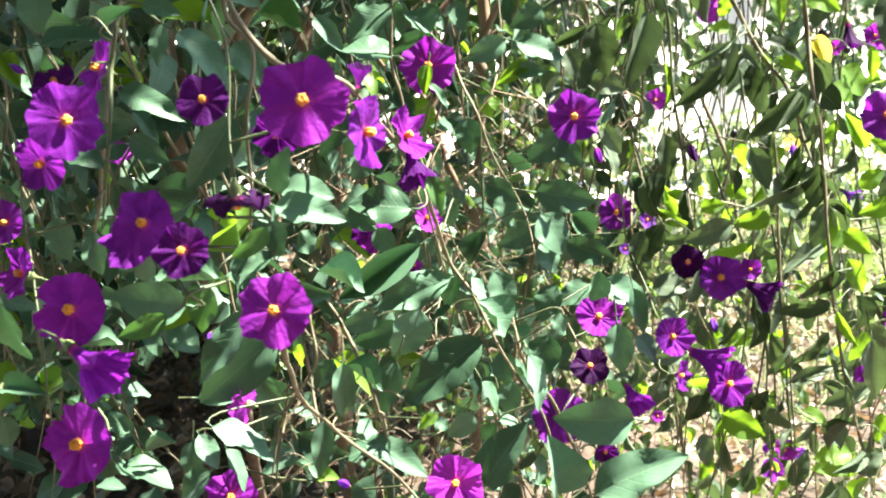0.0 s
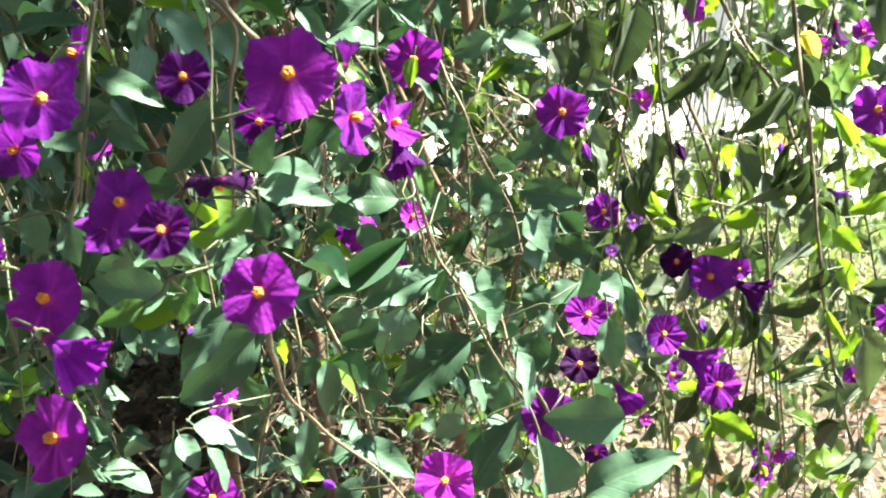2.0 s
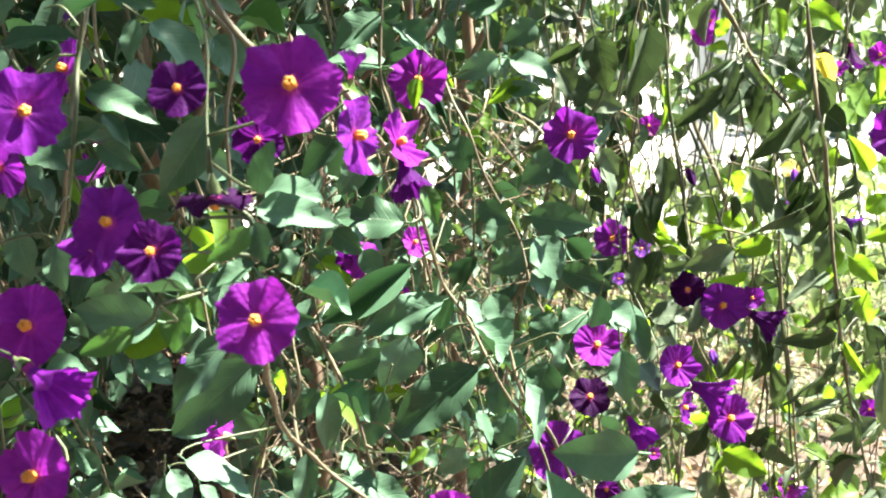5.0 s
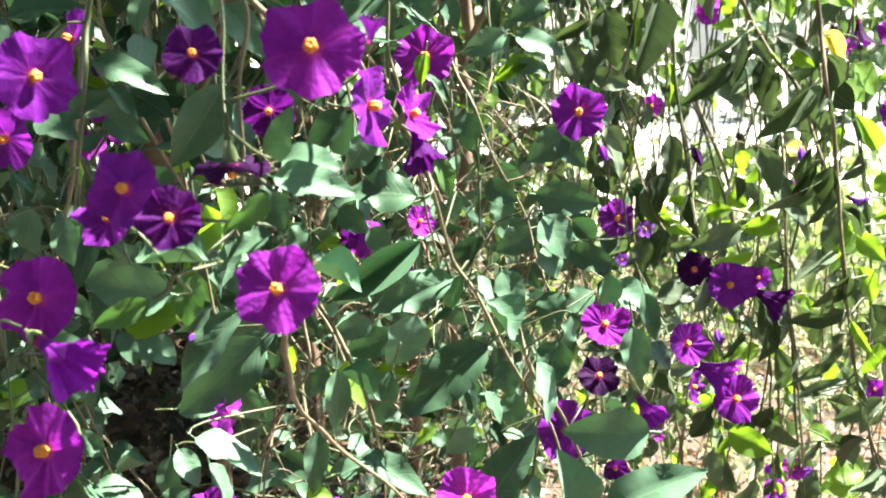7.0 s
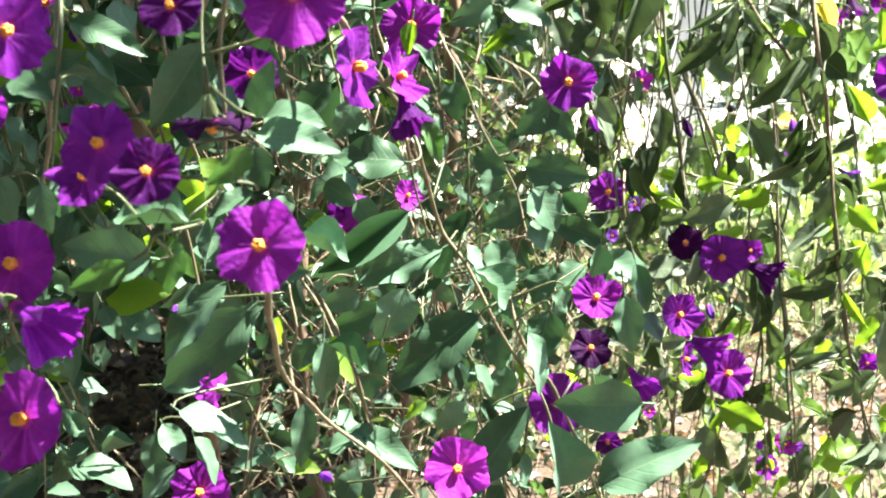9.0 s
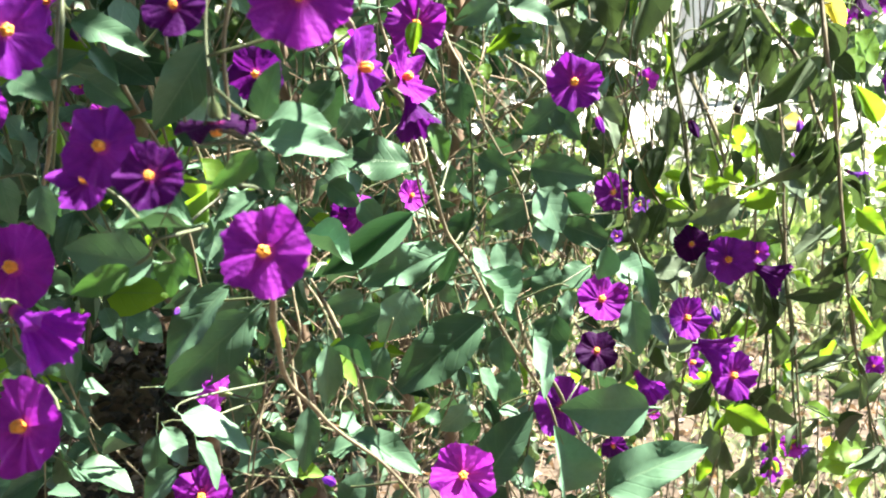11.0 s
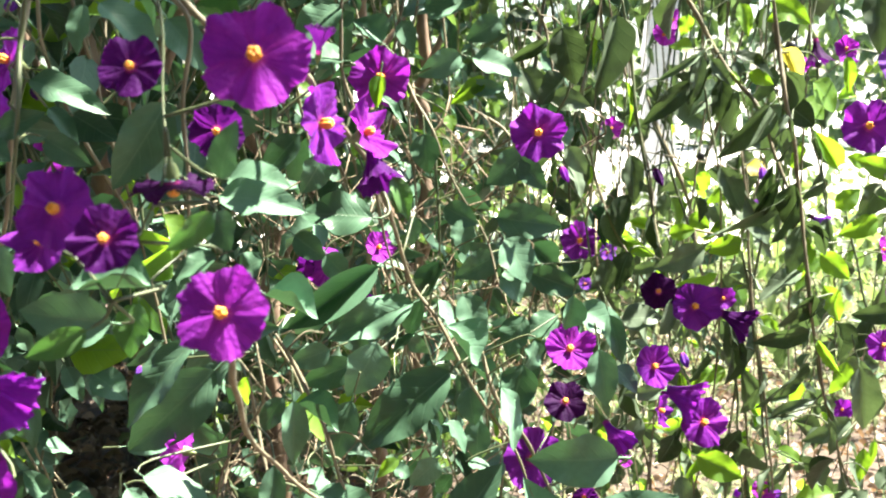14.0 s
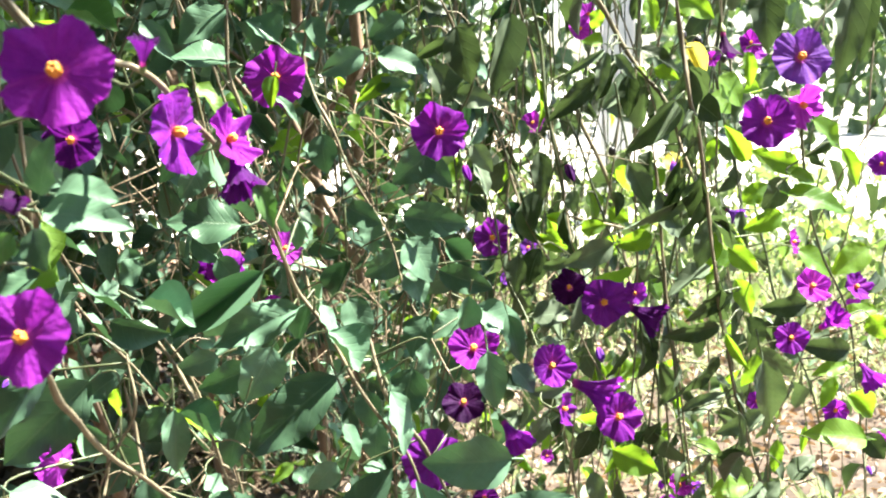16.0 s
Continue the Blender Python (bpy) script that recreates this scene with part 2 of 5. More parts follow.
def leaf_matrix(base, tip, width, twist):
    """Pose of a blade from base to tip; at twist 0 its face looks to the open side of the bush and up."""
    b, t = Vector(base), Vector(tip)
    ax = t - b
    length = ax.length
    ax.normalize()
    ref = Vector((0.0, -1.0, 0.9))
    nz = ref - ax * ref.dot(ax)
    if nz.length < 1e-3:
        nz = Vector((1, 0, 0))
    nz.normalize()
    nz = Matrix.Rotation(radians(twist), 3, ax) @ nz
    nx = ax.cross(nz)
    m = Matrix((nx, ax, nz)).transposed().to_4x4()
    return Matrix.Translation(b) @ m @ Matrix.Diagonal((width, length, length, 1))


def tube(points, radii, sides=7):
    """Verts and faces of a round stem along points."""
    vs, fs = [], []
    pts = [Vector(p) for p in points]
    up = Vector((0.31, 0.9, 0.17))
    for i, p in enumerate(pts):
        d = (pts[min(i + 1, len(pts) - 1)] - pts[max(i - 1, 0)]).normalized()
        x = d.cross(up)
        if x.length < 1e-4:
            x = d.cross(Vector((1, 0, 0)))
        x.normalize()
        y = d.cross(x)
        for k in range(sides):
            a = 2 * math.pi * k / sides
            vs.append(p + (x * math.cos(a) + y * math.sin(a)) * radii[i])
    for i in range(len(pts) - 1):
        for k in range(sides):
            fs.append((i * sides + k, i * sides + (k + 1) % sides, (i + 1) * sides + (k + 1) % sides, (i + 1) * sides + k))
    fs.append(tuple(range(sides))[::-1])
    fs.append(tuple((len(pts) - 1) * sides + k for k in range(sides)))
    return vs, fs


def spline(points, steps=6, wob=0.0):
    """A smooth line through points."""
    p = [Vector(q) for q in points]
    p = [p[0] * 2 - p[1]] + p + [p[-1] * 2 - p[-2]]
    out = []
    for i in range(1, len(p) - 2):
        for k in range(steps):
            t = k / steps
            q = 0.5 * ((2 * p[i]) + (p[i + 1] - p[i - 1]) * t + (2 * p[i - 1] - 5 * p[i] + 4 * p[i + 1] - p[i + 2]) * t * t
                       + (3 * p[i] - p[i - 1] - 3 * p[i + 1] + p[i + 2]) * t ** 3)
            out.append(q + Vector((noise.noise(q * 40), noise.noise(q * 40 + Vector((9, 0, 0))), 0)) * wob)
    out.append(p[-2])
    return out


WHERE = {}


def part_mesh(name, me, parent, m=None, label=""):
    """Links a mesh as one part under parent; m is its place in the world."""
    ob = new(name, me)
    ob.parent = parent
    world_m = m if m is not None else Matrix.Identity(4)
    root = WHERE[parent.name] if parent.name in WHERE else Matrix.Translation(parent.location)
    ob.matrix_parent_inverse = root.inverted()
    ob.matrix_basis = world_m
    WHERE[ob.name] = world_m
    if label:
        tagged(ob, label)
    return ob


def stalk(b, owner, a, via):
    """A thin stalk that ties a leaf or blossom to the nearest place on its cane."""
    near = min(b["pts"], key=lambda p: (p - a).length)
    if (near - a).length > 0.04:
        near = via + (via - a) * 0.8
    vs, fs = tube(spline([a, via.lerp(near, 0.25), near], 4), [0.0004] * 4 + [0.00045] * 5, 5)
    part_mesh("stalk", mesh_of("stalk", vs, fs, STEM_GREEN), owner)


# ---- flowers ----
def corolla_points(shape, seed):
    rng = random.Random(seed)
    seg, rings = 96, 9
    vs, fs, uv = [], [], []
    ph = [rng.uniform(0, 6.28) for _ in range(5)]
    for i in range(rings + 1):
        r = 0.05 + 0.95 * i / rings
        for k in range(seg + 1):
            a = 2 * math.pi * k / seg
            c5 = math.cos(5 * a)
            ruff = 0.35 * math.sin(7 * a + ph[0]) + 0.35 * math.sin(11 * a + ph[1]) + 0.3 * math.sin(3 * a + ph[2])
            pleat = noise.noise(Vector((math.cos(a) * 4.2, math.sin(a) * 4.2, seed * 3.7 + r * 0.8)))
            crimp = noise.noise(Vector((math.cos(a) * 15, math.sin(a) * 15, seed * 2.3)))
            crepe = noise.noise(Vector((math.cos(a) * 9, math.sin(a) * 9, seed * 5.1 + r * 2.6)))
            if shape == "open":
                rim = r ** 6
                lobe = 1 - 0.05 * r * (1 + c5) + 0.05 * ruff * r + 0.05 * crepe * r + rim * (0.05 * crimp - 0.04 * abs(math.cos(5 * a + 0.3)) ** 4)
                rr, z = 0.51 * r * lobe, 0.10 * r ** 1.4 - 0.07 * r ** 3 - 0.03 * c5 * r * r + 0.055 * ruff * r ** 2.2
                z += 0.035 * r * pleat + 0.028 * r * crepe + 0.05 * r ** 1.5 * math.sin(2.5 * a) ** 2 + 0.012 * r * math.cos(10 * a + ph[3]) + 0.05 * rim * crimp
            elif shape == "ruffled":
                lobe = 1 - 0.055 * r * (1 + c5) + 0.05 * ruff * r
                rr, z = 0.5 * r * lobe * (1 + 0.07 * crepe * r), 0.15 * r ** 1.3 - 0.06 * c5 * r * r + 0.075 * ruff * r ** 2 + 0.07 * r * pleat + 0.05 * r * crepe + 0.06 * r ** 5 * crimp
            elif shape == "reflexed":
                lobe = 1 - 0.10 * r * (1 + c5) * 0.6 + 0.04 * ruff * r
                rr, z = 0.47 * r * lobe, 0.10 * r - 0.26 * r ** 3 - 0.05 * c5 * r * r + 0.05 * ruff * r ** 2 + 0.07 * r * pleat + 0.04 * r * crepe
            elif shape == "trumpet":
                lobe = 1 - 0.10 * (1 + c5) * r
                rr, z = (0.07 + 0.33 * r ** 2.2) * lobe * (1 + 0.22 * pleat * r + 0.1 * crepe * r), 0.72 * r + 0.05 * ruff * r ** 2 + 0.06 * crepe * r
            else:
                rr = 0.03 + 0.15 * math.sin(math.pi * min(1, 0.12 + 0.86 * r)) * (1 - 0.22 * c5)
                z = 0.95 * r
            tw = 0.5 * r if shape == "bud" else 0.0
            vs.append((rr * math.cos(a + tw), rr * math.sin(a + tw), z))
            uv.append((k / seg, r))
    w = seg + 1
    for i in range(rings):
        for k in range(seg):
            fs.append((i * w + k, i * w + k + 1, (i + 1) * w + k + 1, (i + 1) * w + k))
    return vs, fs, uv


COROLLA = {}


def corolla_mesh(shape, seed):
    if (shape, seed) not in COROLLA:
        vs, fs, uv = corolla_points(shape, seed)
        COROLLA[(shape, seed)] = mesh_of("corolla", vs, fs, PETAL, uv)
    return COROLLA[(shape, seed)]


def anther_mesh():
    """Five short anthers leaning together into a blunt cone."""
    vs, fs = [], []
    for k in range(5):
        a = 2 * math.pi * k / 5 + 0.3
        c, s = math.cos(a), math.sin(a)
        pts = [(c * 0.030, s * 0.030, 0.0), (c * 0.042, s * 0.042, 0.06), (c * 0.040, s * 0.040, 0.13), (c * 0.026, s * 0.026, 0.165)]
        v, f = tube(pts, [0.030, 0.042, 0.040, 0.022], 6)
        n = len(vs)
        vs += v
        fs += [tuple(i + n for i in q) for q in f]
    return mesh_of("anther_cone", vs, fs, ANTHER)


def calyx_mesh():
    vs, fs = [], []
    seg = 10
    prof = [(0.0, -0.30), (0.03, -0.30), (0.035, -0.22), (0.085, -0.16), (0.115, -0.06), (0.12, 0.015)]
    for r, z in prof:
        for k in range(seg):
            a = 2 * math.pi * k / seg
            zz = z + (0.05 if (k % 2 and z > 0) else 0)
            vs.append((r * math.cos(a), r * math.sin(a), zz))
    for i in range(len(prof) - 1):
        for k in range(seg):
            fs.append((i * seg + k, i * seg + (k + 1) % seg, (i + 1) * seg + (k + 1) % seg, (i + 1) * seg + k))
    return mesh_of("calyx", vs, fs, CALYX)


ANTHERS, CALYXES = anther_mesh(), calyx_mesh()
TONES = {"deep": (0.024, 0.002, 0.040), "dark": (0.046, 0.004, 0.082), "mid": (0.126, 0.011, 0.222), "magenta": (0.162, 0.012, 0.245), "pink": (0.25, 0.022, 0.34), "blue": (0.11, 0.028, 0.26)}
SAID = {"deep": "blackish purple", "dark": "deep indigo-purple", "mid": "purple", "magenta": "magenta-purple", "pink": "bright pinkish purple", "blue": "bluish violet"}
FRNG = random.Random(5)


def flower(branch, at, size, facing, tone="mid", shape="open"):
    """One blossom: corolla with anthers, calyx and a stalk back to the stem of its branch."""
    n = Vector(facing).normalized()
    q = n.to_track_quat("Z", "Y").to_matrix().to_4x4() @ Matrix.Rotation(FRNG.uniform(0, 6.28), 4, "Z")
    m = Matrix.Translation(at) @ q @ Matrix.Diagonal((size, size, size, 1))
    word = {"bud": "closed", "trumpet": "half-closed"}.get(shape, "open")
    ob = part_mesh("flower_bud" if shape == "bud" else "flower", corolla_mesh(shape, FRNG.randrange(9)), branch["root"], m, word + " " + SAID[tone] + " blossom")
    c = TONES[tone]
    k = FRNG.uniform(0.88, 1.12)
    ob.color = (c[0] * k, c[1], c[2] * k, 1)
    if shape in ("open", "ruffled", "reflexed"):
        part_mesh("anther_cone", ANTHERS, ob, m @ Matrix.Translation((0, 0, 0.025)) @ Matrix.Scale(0.88, 4), "yellow cone of anthers")
    tuck = Matrix.Translation((0, 0, 0 if shape in ("bud", "trumpet") else -0.085))
    part_mesh("calyx", CALYXES, ob, m @ tuck @ Matrix.Scale(0.75, 4))
    back = Vector(at) - n * size * 0.30
    stalk(branch, ob, back, Vector(at) - n * size * 0.75)


# ---- branches ----
# gaps in the foliage, as sideways and upward slopes from the open side, with their half widths
GAPS = ((0.082, -0.020, 0.019, 0.024), (0.166, -0.028, 0.015, 0.016), (0.212, -0.074, 0.040, 0.024), (0.202, -0.123, 0.021, 0.021),
        (0.252, -0.078, 0.021, 0.021), (0.289, 0.014, 0.027, 0.019), (0.168, -0.093, 0.015, 0.021), (0.319, -0.161, 0.015, 0.016),
        (0.337, 0.000, 0.026, 0.036), (0.277, -0.301, 0.019, 0.030), (0.336, -0.272, 0.019, 0.019), (0.226, -0.369, 0.020, 0.027),
        (0.230, 0.022, 0.032, 0.020), (0.181, 0.016, 0.014, 0.027), (0.080, 0.012, 0.021, 0.021), (0.273, 0.028, 0.021, 0.021), (0.452, -0.044, 0.032, 0.059), (0.239, -0.064, 0.021, 0.024))


def in_gap(p):
    u, v = p.x / p.y, (p.z - 0.76) / p.y
    return p.y > 0.57 and any(((u - a) / w) ** 2 + ((v - b) / h) ** 2 < 1 for a, b, w, h in GAPS)


BRANCHES = []


def branch(line, thick, label, green=False, name="flowering_branch", group="weeping branches of the nightshade bush"):
    """A cane along line (from its upper end to its tip) as one thing; leaves and flowers join it later."""
    pts = spline(line, 7, 0.0015)
    root = new(name)
    root.location = pts[0]
    tagged(root, label, "branch", group)
    n = len(pts)
    radii = [thick * 0.5 * (1 - 0.5 * i / n) * (1 + (0.2 if i % 6 == 0 else 0)) * min(1, 0.45 + i * 0.12, 0.25 + (n - i) * 0.15) for i in range(n)]
    vs, fs = tube(pts, radii, 8)
    part_mesh("stem", mesh_of("stem", vs, fs, STEM_GREEN if green else STEM), root)
    b = {"root": root, "pts": pts, "green": green}
    BRANCHES.append(b)
    return b


def bare_stem(line, thick, label, green=False):
    """A hanging stem with short side twigs and no leaves of its own."""
    b = branch(line, thick, label, green)
    r = random.Random(int(line[0][0] * 1e5))
    pts = b["pts"]
    for i in range(3, len(pts) - 2, 4):
        d = Vector((r.uniform(-1, 1), r.uniform(-0.3, 0.3), r.uniform(-0.8, 0.3))).normalized() * r.uniform(5, 11) * thick
        bend = Vector((0, 0, -0.15)) * d.length
        vs, fs = tube(spline([pts[i], pts[i] + d * 0.5 - bend, pts[i] + d + bend], 4), [thick * 0.28 * (1 - 0.07 * k) for k in range(9)], 5)
        part_mesh("side_twig", mesh_of("side_twig", vs, fs, STEM_GREEN if green else STEM), b["root"])
    return b


def droop(b, count, seed, length=(0.016, 0.030), slim=0.27, tone="shade_olive", first=0.0):
    """Narrow leaves hanging along a weeping branch on short stalks."""
    r = random.Random(seed)
    pts = b["pts"]
    for i in range(count):
        p = pts[min(len(pts) - 1, int((first + (1 - first) * (i + r.random()) / count) * len(pts)))]
        d = Vector((r.gauss(0, 0.55), r.gauss(0, 0.35), -1 + 0.5 * r.random())).normalized()
        L = r.uniform(*length)
        start = p + d * L * 0.13
        if in_gap(start + d * L * 0.5):
            continue
        part_mesh("leaf", leaf_mesh(r.choice(("turn", "arch", "fold", "turn", "flat")), "young" if r.random() < 0.16 else tone), b["root"],
                  leaf_matrix(start, start + d * L, L * slim * r.uniform(0.8, 1.35), r.uniform(-60, 60)))


def leaf(b, base, tip, width, twist=0, shape="flat", tone="green"):
    ob = part_mesh("leaf", leaf_mesh(shape, tone), b["root"], leaf_matrix(base, tip, width, twist))
    d = (Vector(tip) - Vector(base))
    stalk(b, ob, Vector(base) - d * 0.10, Vector(base) - d * 0.30)


def berry(b, at, size):
    """A small dark round fruit on a short stalk."""
    bm = bmesh.new()
    bmesh.ops.create_uvsphere(bm, u_segments=12, v_segments=8, radius=size * 0.5)
    bmesh.ops.scale(bm, vec=(1, 1, 1.15), verts=bm.verts)
    me = bpy.data.meshes.new("berry")
    bm.to_mesh(me)
    bm.free()
    me.materials.append(BERRY)
    me.polygons.foreach_set("use_smooth", [True] * len(me.polygons))
    ob = part_mesh("berry", me, b["root"], Matrix.Translation(at), "small round black berry")
    stalk(b, ob, Vector(at) + Vector((0, 0, size * 0.5)), Vector(at) + Vector((0, 0.001, size * 1.6)))


# ---- ground and distance ----
def sheet(name, x0, x1, y0, y1, z, mat, nx=40, ny=40, rough=0.0, label="", edge=0.0):
    vs, fs = [], []
    for j in range(ny + 1):
        for i in range(nx + 1):
            x, y = x0 + (x1 - x0) * i / nx, y0 + (y1 - y0) * j / ny
            dx = edge * noise.noise(Vector((y * 1.3, 3, 0))) if i in (0, nx) else 0
            dy = edge * noise.noise(Vector((x * 1.3, 7, 0))) if j in (0, ny) else 0
            vs.append((x + dx, y + dy, z + rough * noise.noise(Vector((x * 1.7, y * 1.7, 0)))))
    for j in range(ny):
        for i in range(nx):
            a = j * (nx + 1) + i
            fs.append((a, a + 1, a + nx + 2, a + nx + 1))
    ob = new(name, mesh_of(name, vs, fs, mat))
    tagged(ob, label, name, kind="structure")
    return ob


sheet("ground", -400, 400, -400, 400, -0.02, SOIL, 10, 10, 0, "brown soil ground under the bush")
sheet("pavement", -120, 160, 4.3, 400, 0.004, PAVING, 40, 40, 0.0, "bright pale paving in full sun", 0.1)


def stuff(name, items, mat, label, category, rows=4, cols=2, shape="arch"):
    """Many blades joined into one mesh; items are poses."""
    vs0, fs0, uv0 = blade(rows, cols, stalk=False, **LEAF_SHAPES[shape])
    base = np.array([(*v, 1.0) for v in vs0])
    allv, allf, alluv = [], [], []
    n = 0
    for m in items:
        allv.append(base @ np.array(m).T)
        allf += [tuple(i + n for i in f) for f in fs0]
        alluv += uv0
        n += len(vs0)
    me = mesh_of(name, np.concatenate(allv)[:, :3].tolist(), allf, mat, alluv)
    ob = new(name, me)
    tagged(ob, label, category, kind="stuff")
    return ob


SR = random.Random(21)


def litter(name, count, x0, x1, mat, label, slim):
    """Fallen leaves and twigs scattered over the soil."""
    items = []
    for _ in range(count):
        a, far = SR.uniform(0, 6.28), SR.random() ** 0.6
        far *= 1 + 0.25 * noise.noise(Vector((math.cos(a) * 2, math.sin(a) * 2, x0)))
        x, y = (x0 + x1) / 2 + (x1 - x0) * 0.62 * far * math.cos(a), 2.7 + 2.0 * far * math.sin(a)
        if y > 4.25 + 0.1 * math.sin(x * 5):
            continue
        a, L = SR.uniform(0, 6.28), SR.uniform(0.008, 0.030) * (1 + 0.8 * slim)
        items.append(Matrix.LocRotScale((x, y, SR.uniform(0.0, 0.03 + 0.04 * slim)), Euler((SR.uniform(-0.7, 0.7), SR.uniform(-0.8, 0.8), a)), (L * SR.uniform(0.25, 0.6) * (1 - 0.7 * slim), L, L)))
    stuff(name, items, mat, label, "leaf litter", shape="turn")


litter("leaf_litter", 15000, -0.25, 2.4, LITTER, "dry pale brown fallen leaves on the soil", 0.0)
litter("twig_litter", 11000, -1.9, -0.15, LITTER_SHADED, "dark brown twigs and leaves under the bush, shade in their colour", 0.6)
items = []
for _ in range(14000):
    x, y = SR.gauss(1.6, 0.9), SR.uniform(1.5, 4.45)
    if noise.noise(Vector((x * 1.6, y * 1.6, 4))) < 0.12 - 0.22 * min(x, 1.6) - 0.12 * (y - 1.5) + 0.5 * max(0.0, x - 2.6):
        continue
    L = SR.uniform(0.03, 0.10)
    items.append(Matrix.LocRotScale((x, y, 0.0), Euler((radians(SR.uniform(40, 95)), SR.uniform(-0.5, 0.5), SR.uniform(0, 6.28))), (0.006, L, L)))
stuff("grass", items, GRASS, "sunlit yellowish green grass", "grass", 3, 1)


def trunk(line, thick, label):
    """A woody stem from the soil into the crown, with a few side limbs."""
    root = new("shrub_trunk")
    root.location = line[-1]
    tagged(root, label, "trunk", "trunks of the nightshade bush")
    pts = spline(line, 10, 0.012)
    n = len(pts)
    vs, fs = tube(pts, [thick * (0.34 + 0.2 * i / n + 0.06 * math.sin(i * 1.9) + 0.05 * noise.noise(Vector((i * 0.9, thick * 50, 0)))) for i in range(n)], 12)
    part_mesh("bark", mesh_of("bark", vs, fs, BARK), root)
    r = random.Random(int(abs(line[0][0]) * 1e4))
    for k in range(4):
        p = pts[int(n * (0.18 + 0.17 * k))]
        d = Vector((r.choice((-1, 1)) * r.uniform(0.10, 0.28), r.uniform(-0.15, 0.1), r.uniform(0.15, 0.3)))
        q = spline([p, p + d * 0.4 + Vector((0, 0, 0.02)), p + d], 5, 0.004)
        vs, fs = tube(q, [thick * 0.26 * (1 - 0.6 * i / len(q)) for i in range(len(q))], 8)
        part_mesh("limb", mesh_of("limb", vs, fs, BARK), root)


def garden_post(x, y, width, height):
    """A weathered square post with a chamfered cap, standing on the paving."""
    root = new("garden_post")
    root.location = (x, y, 0)
    tagged(root, "weathered pale grey post standing on the paving", "post")
    for name, w, z0, z1 in (("shaft", width, 0.0, height), ("cap", width * 1.25, height, height + 0.06)):
        bm = bmesh.new()
        bmesh.ops.create_cube(bm, size=1.0)
        bmesh.ops.scale(bm, vec=(w, w, z1 - z0), verts=bm.verts)
        bmesh.ops.bevel(bm, geom=bm.edges[:], offset=0.012, segments=2, affect="EDGES")
        me = bpy.data.meshes.new(name)
        bm.to_mesh(me)
        bm.free()
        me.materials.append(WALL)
        part_mesh(name, me, root, Matrix.Translation((x, y, (z0 + z1) / 2)))


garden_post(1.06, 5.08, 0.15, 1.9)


# ---- canes behind, filling the bush ----
def hanging_cane(x, y, top, low, count, seed, lean=0.0, size=1.0, young=0.12, slim=0.0):
    """A thin cane hanging from top to low with alternate leaves."""
    r = random.Random(seed)
    r_turn, r_phase = r.uniform(2, 7), r.uniform(0, 6.28)
    line = []
    for i in range(6):
        f = i / 5
        sway = 0.035 * math.sin(f * r_turn + r_phase)
        line.append((x + lean * (f ** 1.6) + sway + r.uniform(-0.015, 0.015), y + r.uniform(-0.03, 0.03) - 0.05 * math.sin(f * 3), top + (low - top) * f))
    b = branch(line, 0.0024 * size, "thin leafy cane hanging in the bush", r.random() < 0.4, "hanging_branch", "leafy canes behind the blossoms")
    pts = b["pts"]
    for i in range(count):
        f = (i + r.random()) / count
        p = pts[min(len(pts) - 1, int(f * len(pts)))]
        a = i * 2.4 + r.uniform(-0.5, 0.5)
        drop = r.uniform(-1.5 - 1.5 * slim, 0.35 - slim)
        d = Vector((math.cos(a), math.sin(a) * 0.8, drop)).normalized()
        L = r.uniform(0.017, 0.037) * size * (1 + 0.4 * slim)
        start = p + d * L * 0.13
        if in_gap(start + d * L * 0.5):
            continue
        part_mesh("leaf", leaf_mesh(r.choice(("flat", "fold", "arch", "wavy", "cup", "turn") if r.random() > 0.6 * slim else ("turn", "arch", "fold")), "young" if r.random() < young else "shade_olive" if slim > 0.3 else "green", False), b["root"],
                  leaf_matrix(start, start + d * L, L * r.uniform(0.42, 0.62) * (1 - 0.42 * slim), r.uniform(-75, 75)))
    return b


# ---- branches in front, with their blossoms and leaves ----
b_shade = branch([(-0.058, 0.340, 0.792), (-0.058, 0.340, 0.778), (-0.051, 0.340, 0.768), (-0.052, 0.340, 0.749), (-0.051, 0.340, 0.727), (-0.055, 0.350, 0.707)], 0.0016, "woody weeping branch with purple blossoms and grey-green leaves")
b_west = branch([(-0.103, 0.380, 0.793), (-0.103, 0.370, 0.768), (-0.103, 0.360, 0.746), (-0.106, 0.360, 0.726), (-0.113, 0.370, 0.704), (-0.119, 0.380, 0.690)], 0.0019, "woody weeping branch with purple blossoms and grey-green leaves")
b_edge = branch([(-0.148, 0.360, 0.771), (-0.135, 0.360, 0.740), (-0.128, 0.350, 0.707), (-0.116, 0.330, 0.671), (-0.115, 0.330, 0.641), (-0.122, 0.340, 0.616)], 0.0010, "slender green branch with purple blossoms and soft leaves", True)
b_near = branch([(-0.057, 0.310, 0.791), (-0.049, 0.305, 0.773), (-0.047, 0.300, 0.754), (-0.045, 0.290, 0.735), (-0.049, 0.285, 0.722), (-0.057, 0.290, 0.706)], 0.0008, "slender green branch with purple blossoms and soft leaves", True)
b_top = branch([(-0.0579, 0.3350, 0.7870), (-0.0517, 0.3350, 0.7740), (-0.0399, 0.3350, 0.7631), (-0.027, 0.360, 0.758), (-0.019, 0.385, 0.744), (-0.005, 0.420, 0.717), (0.003, 0.450, 0.681), (0.014, 0.450, 0.665), (0.025, 0.450, 0.643), (0.043, 0.460, 0.612), (0.054, 0.460, 0.588)], 0.0021, "woody weeping branch with purple blossoms and grey-green leaves")
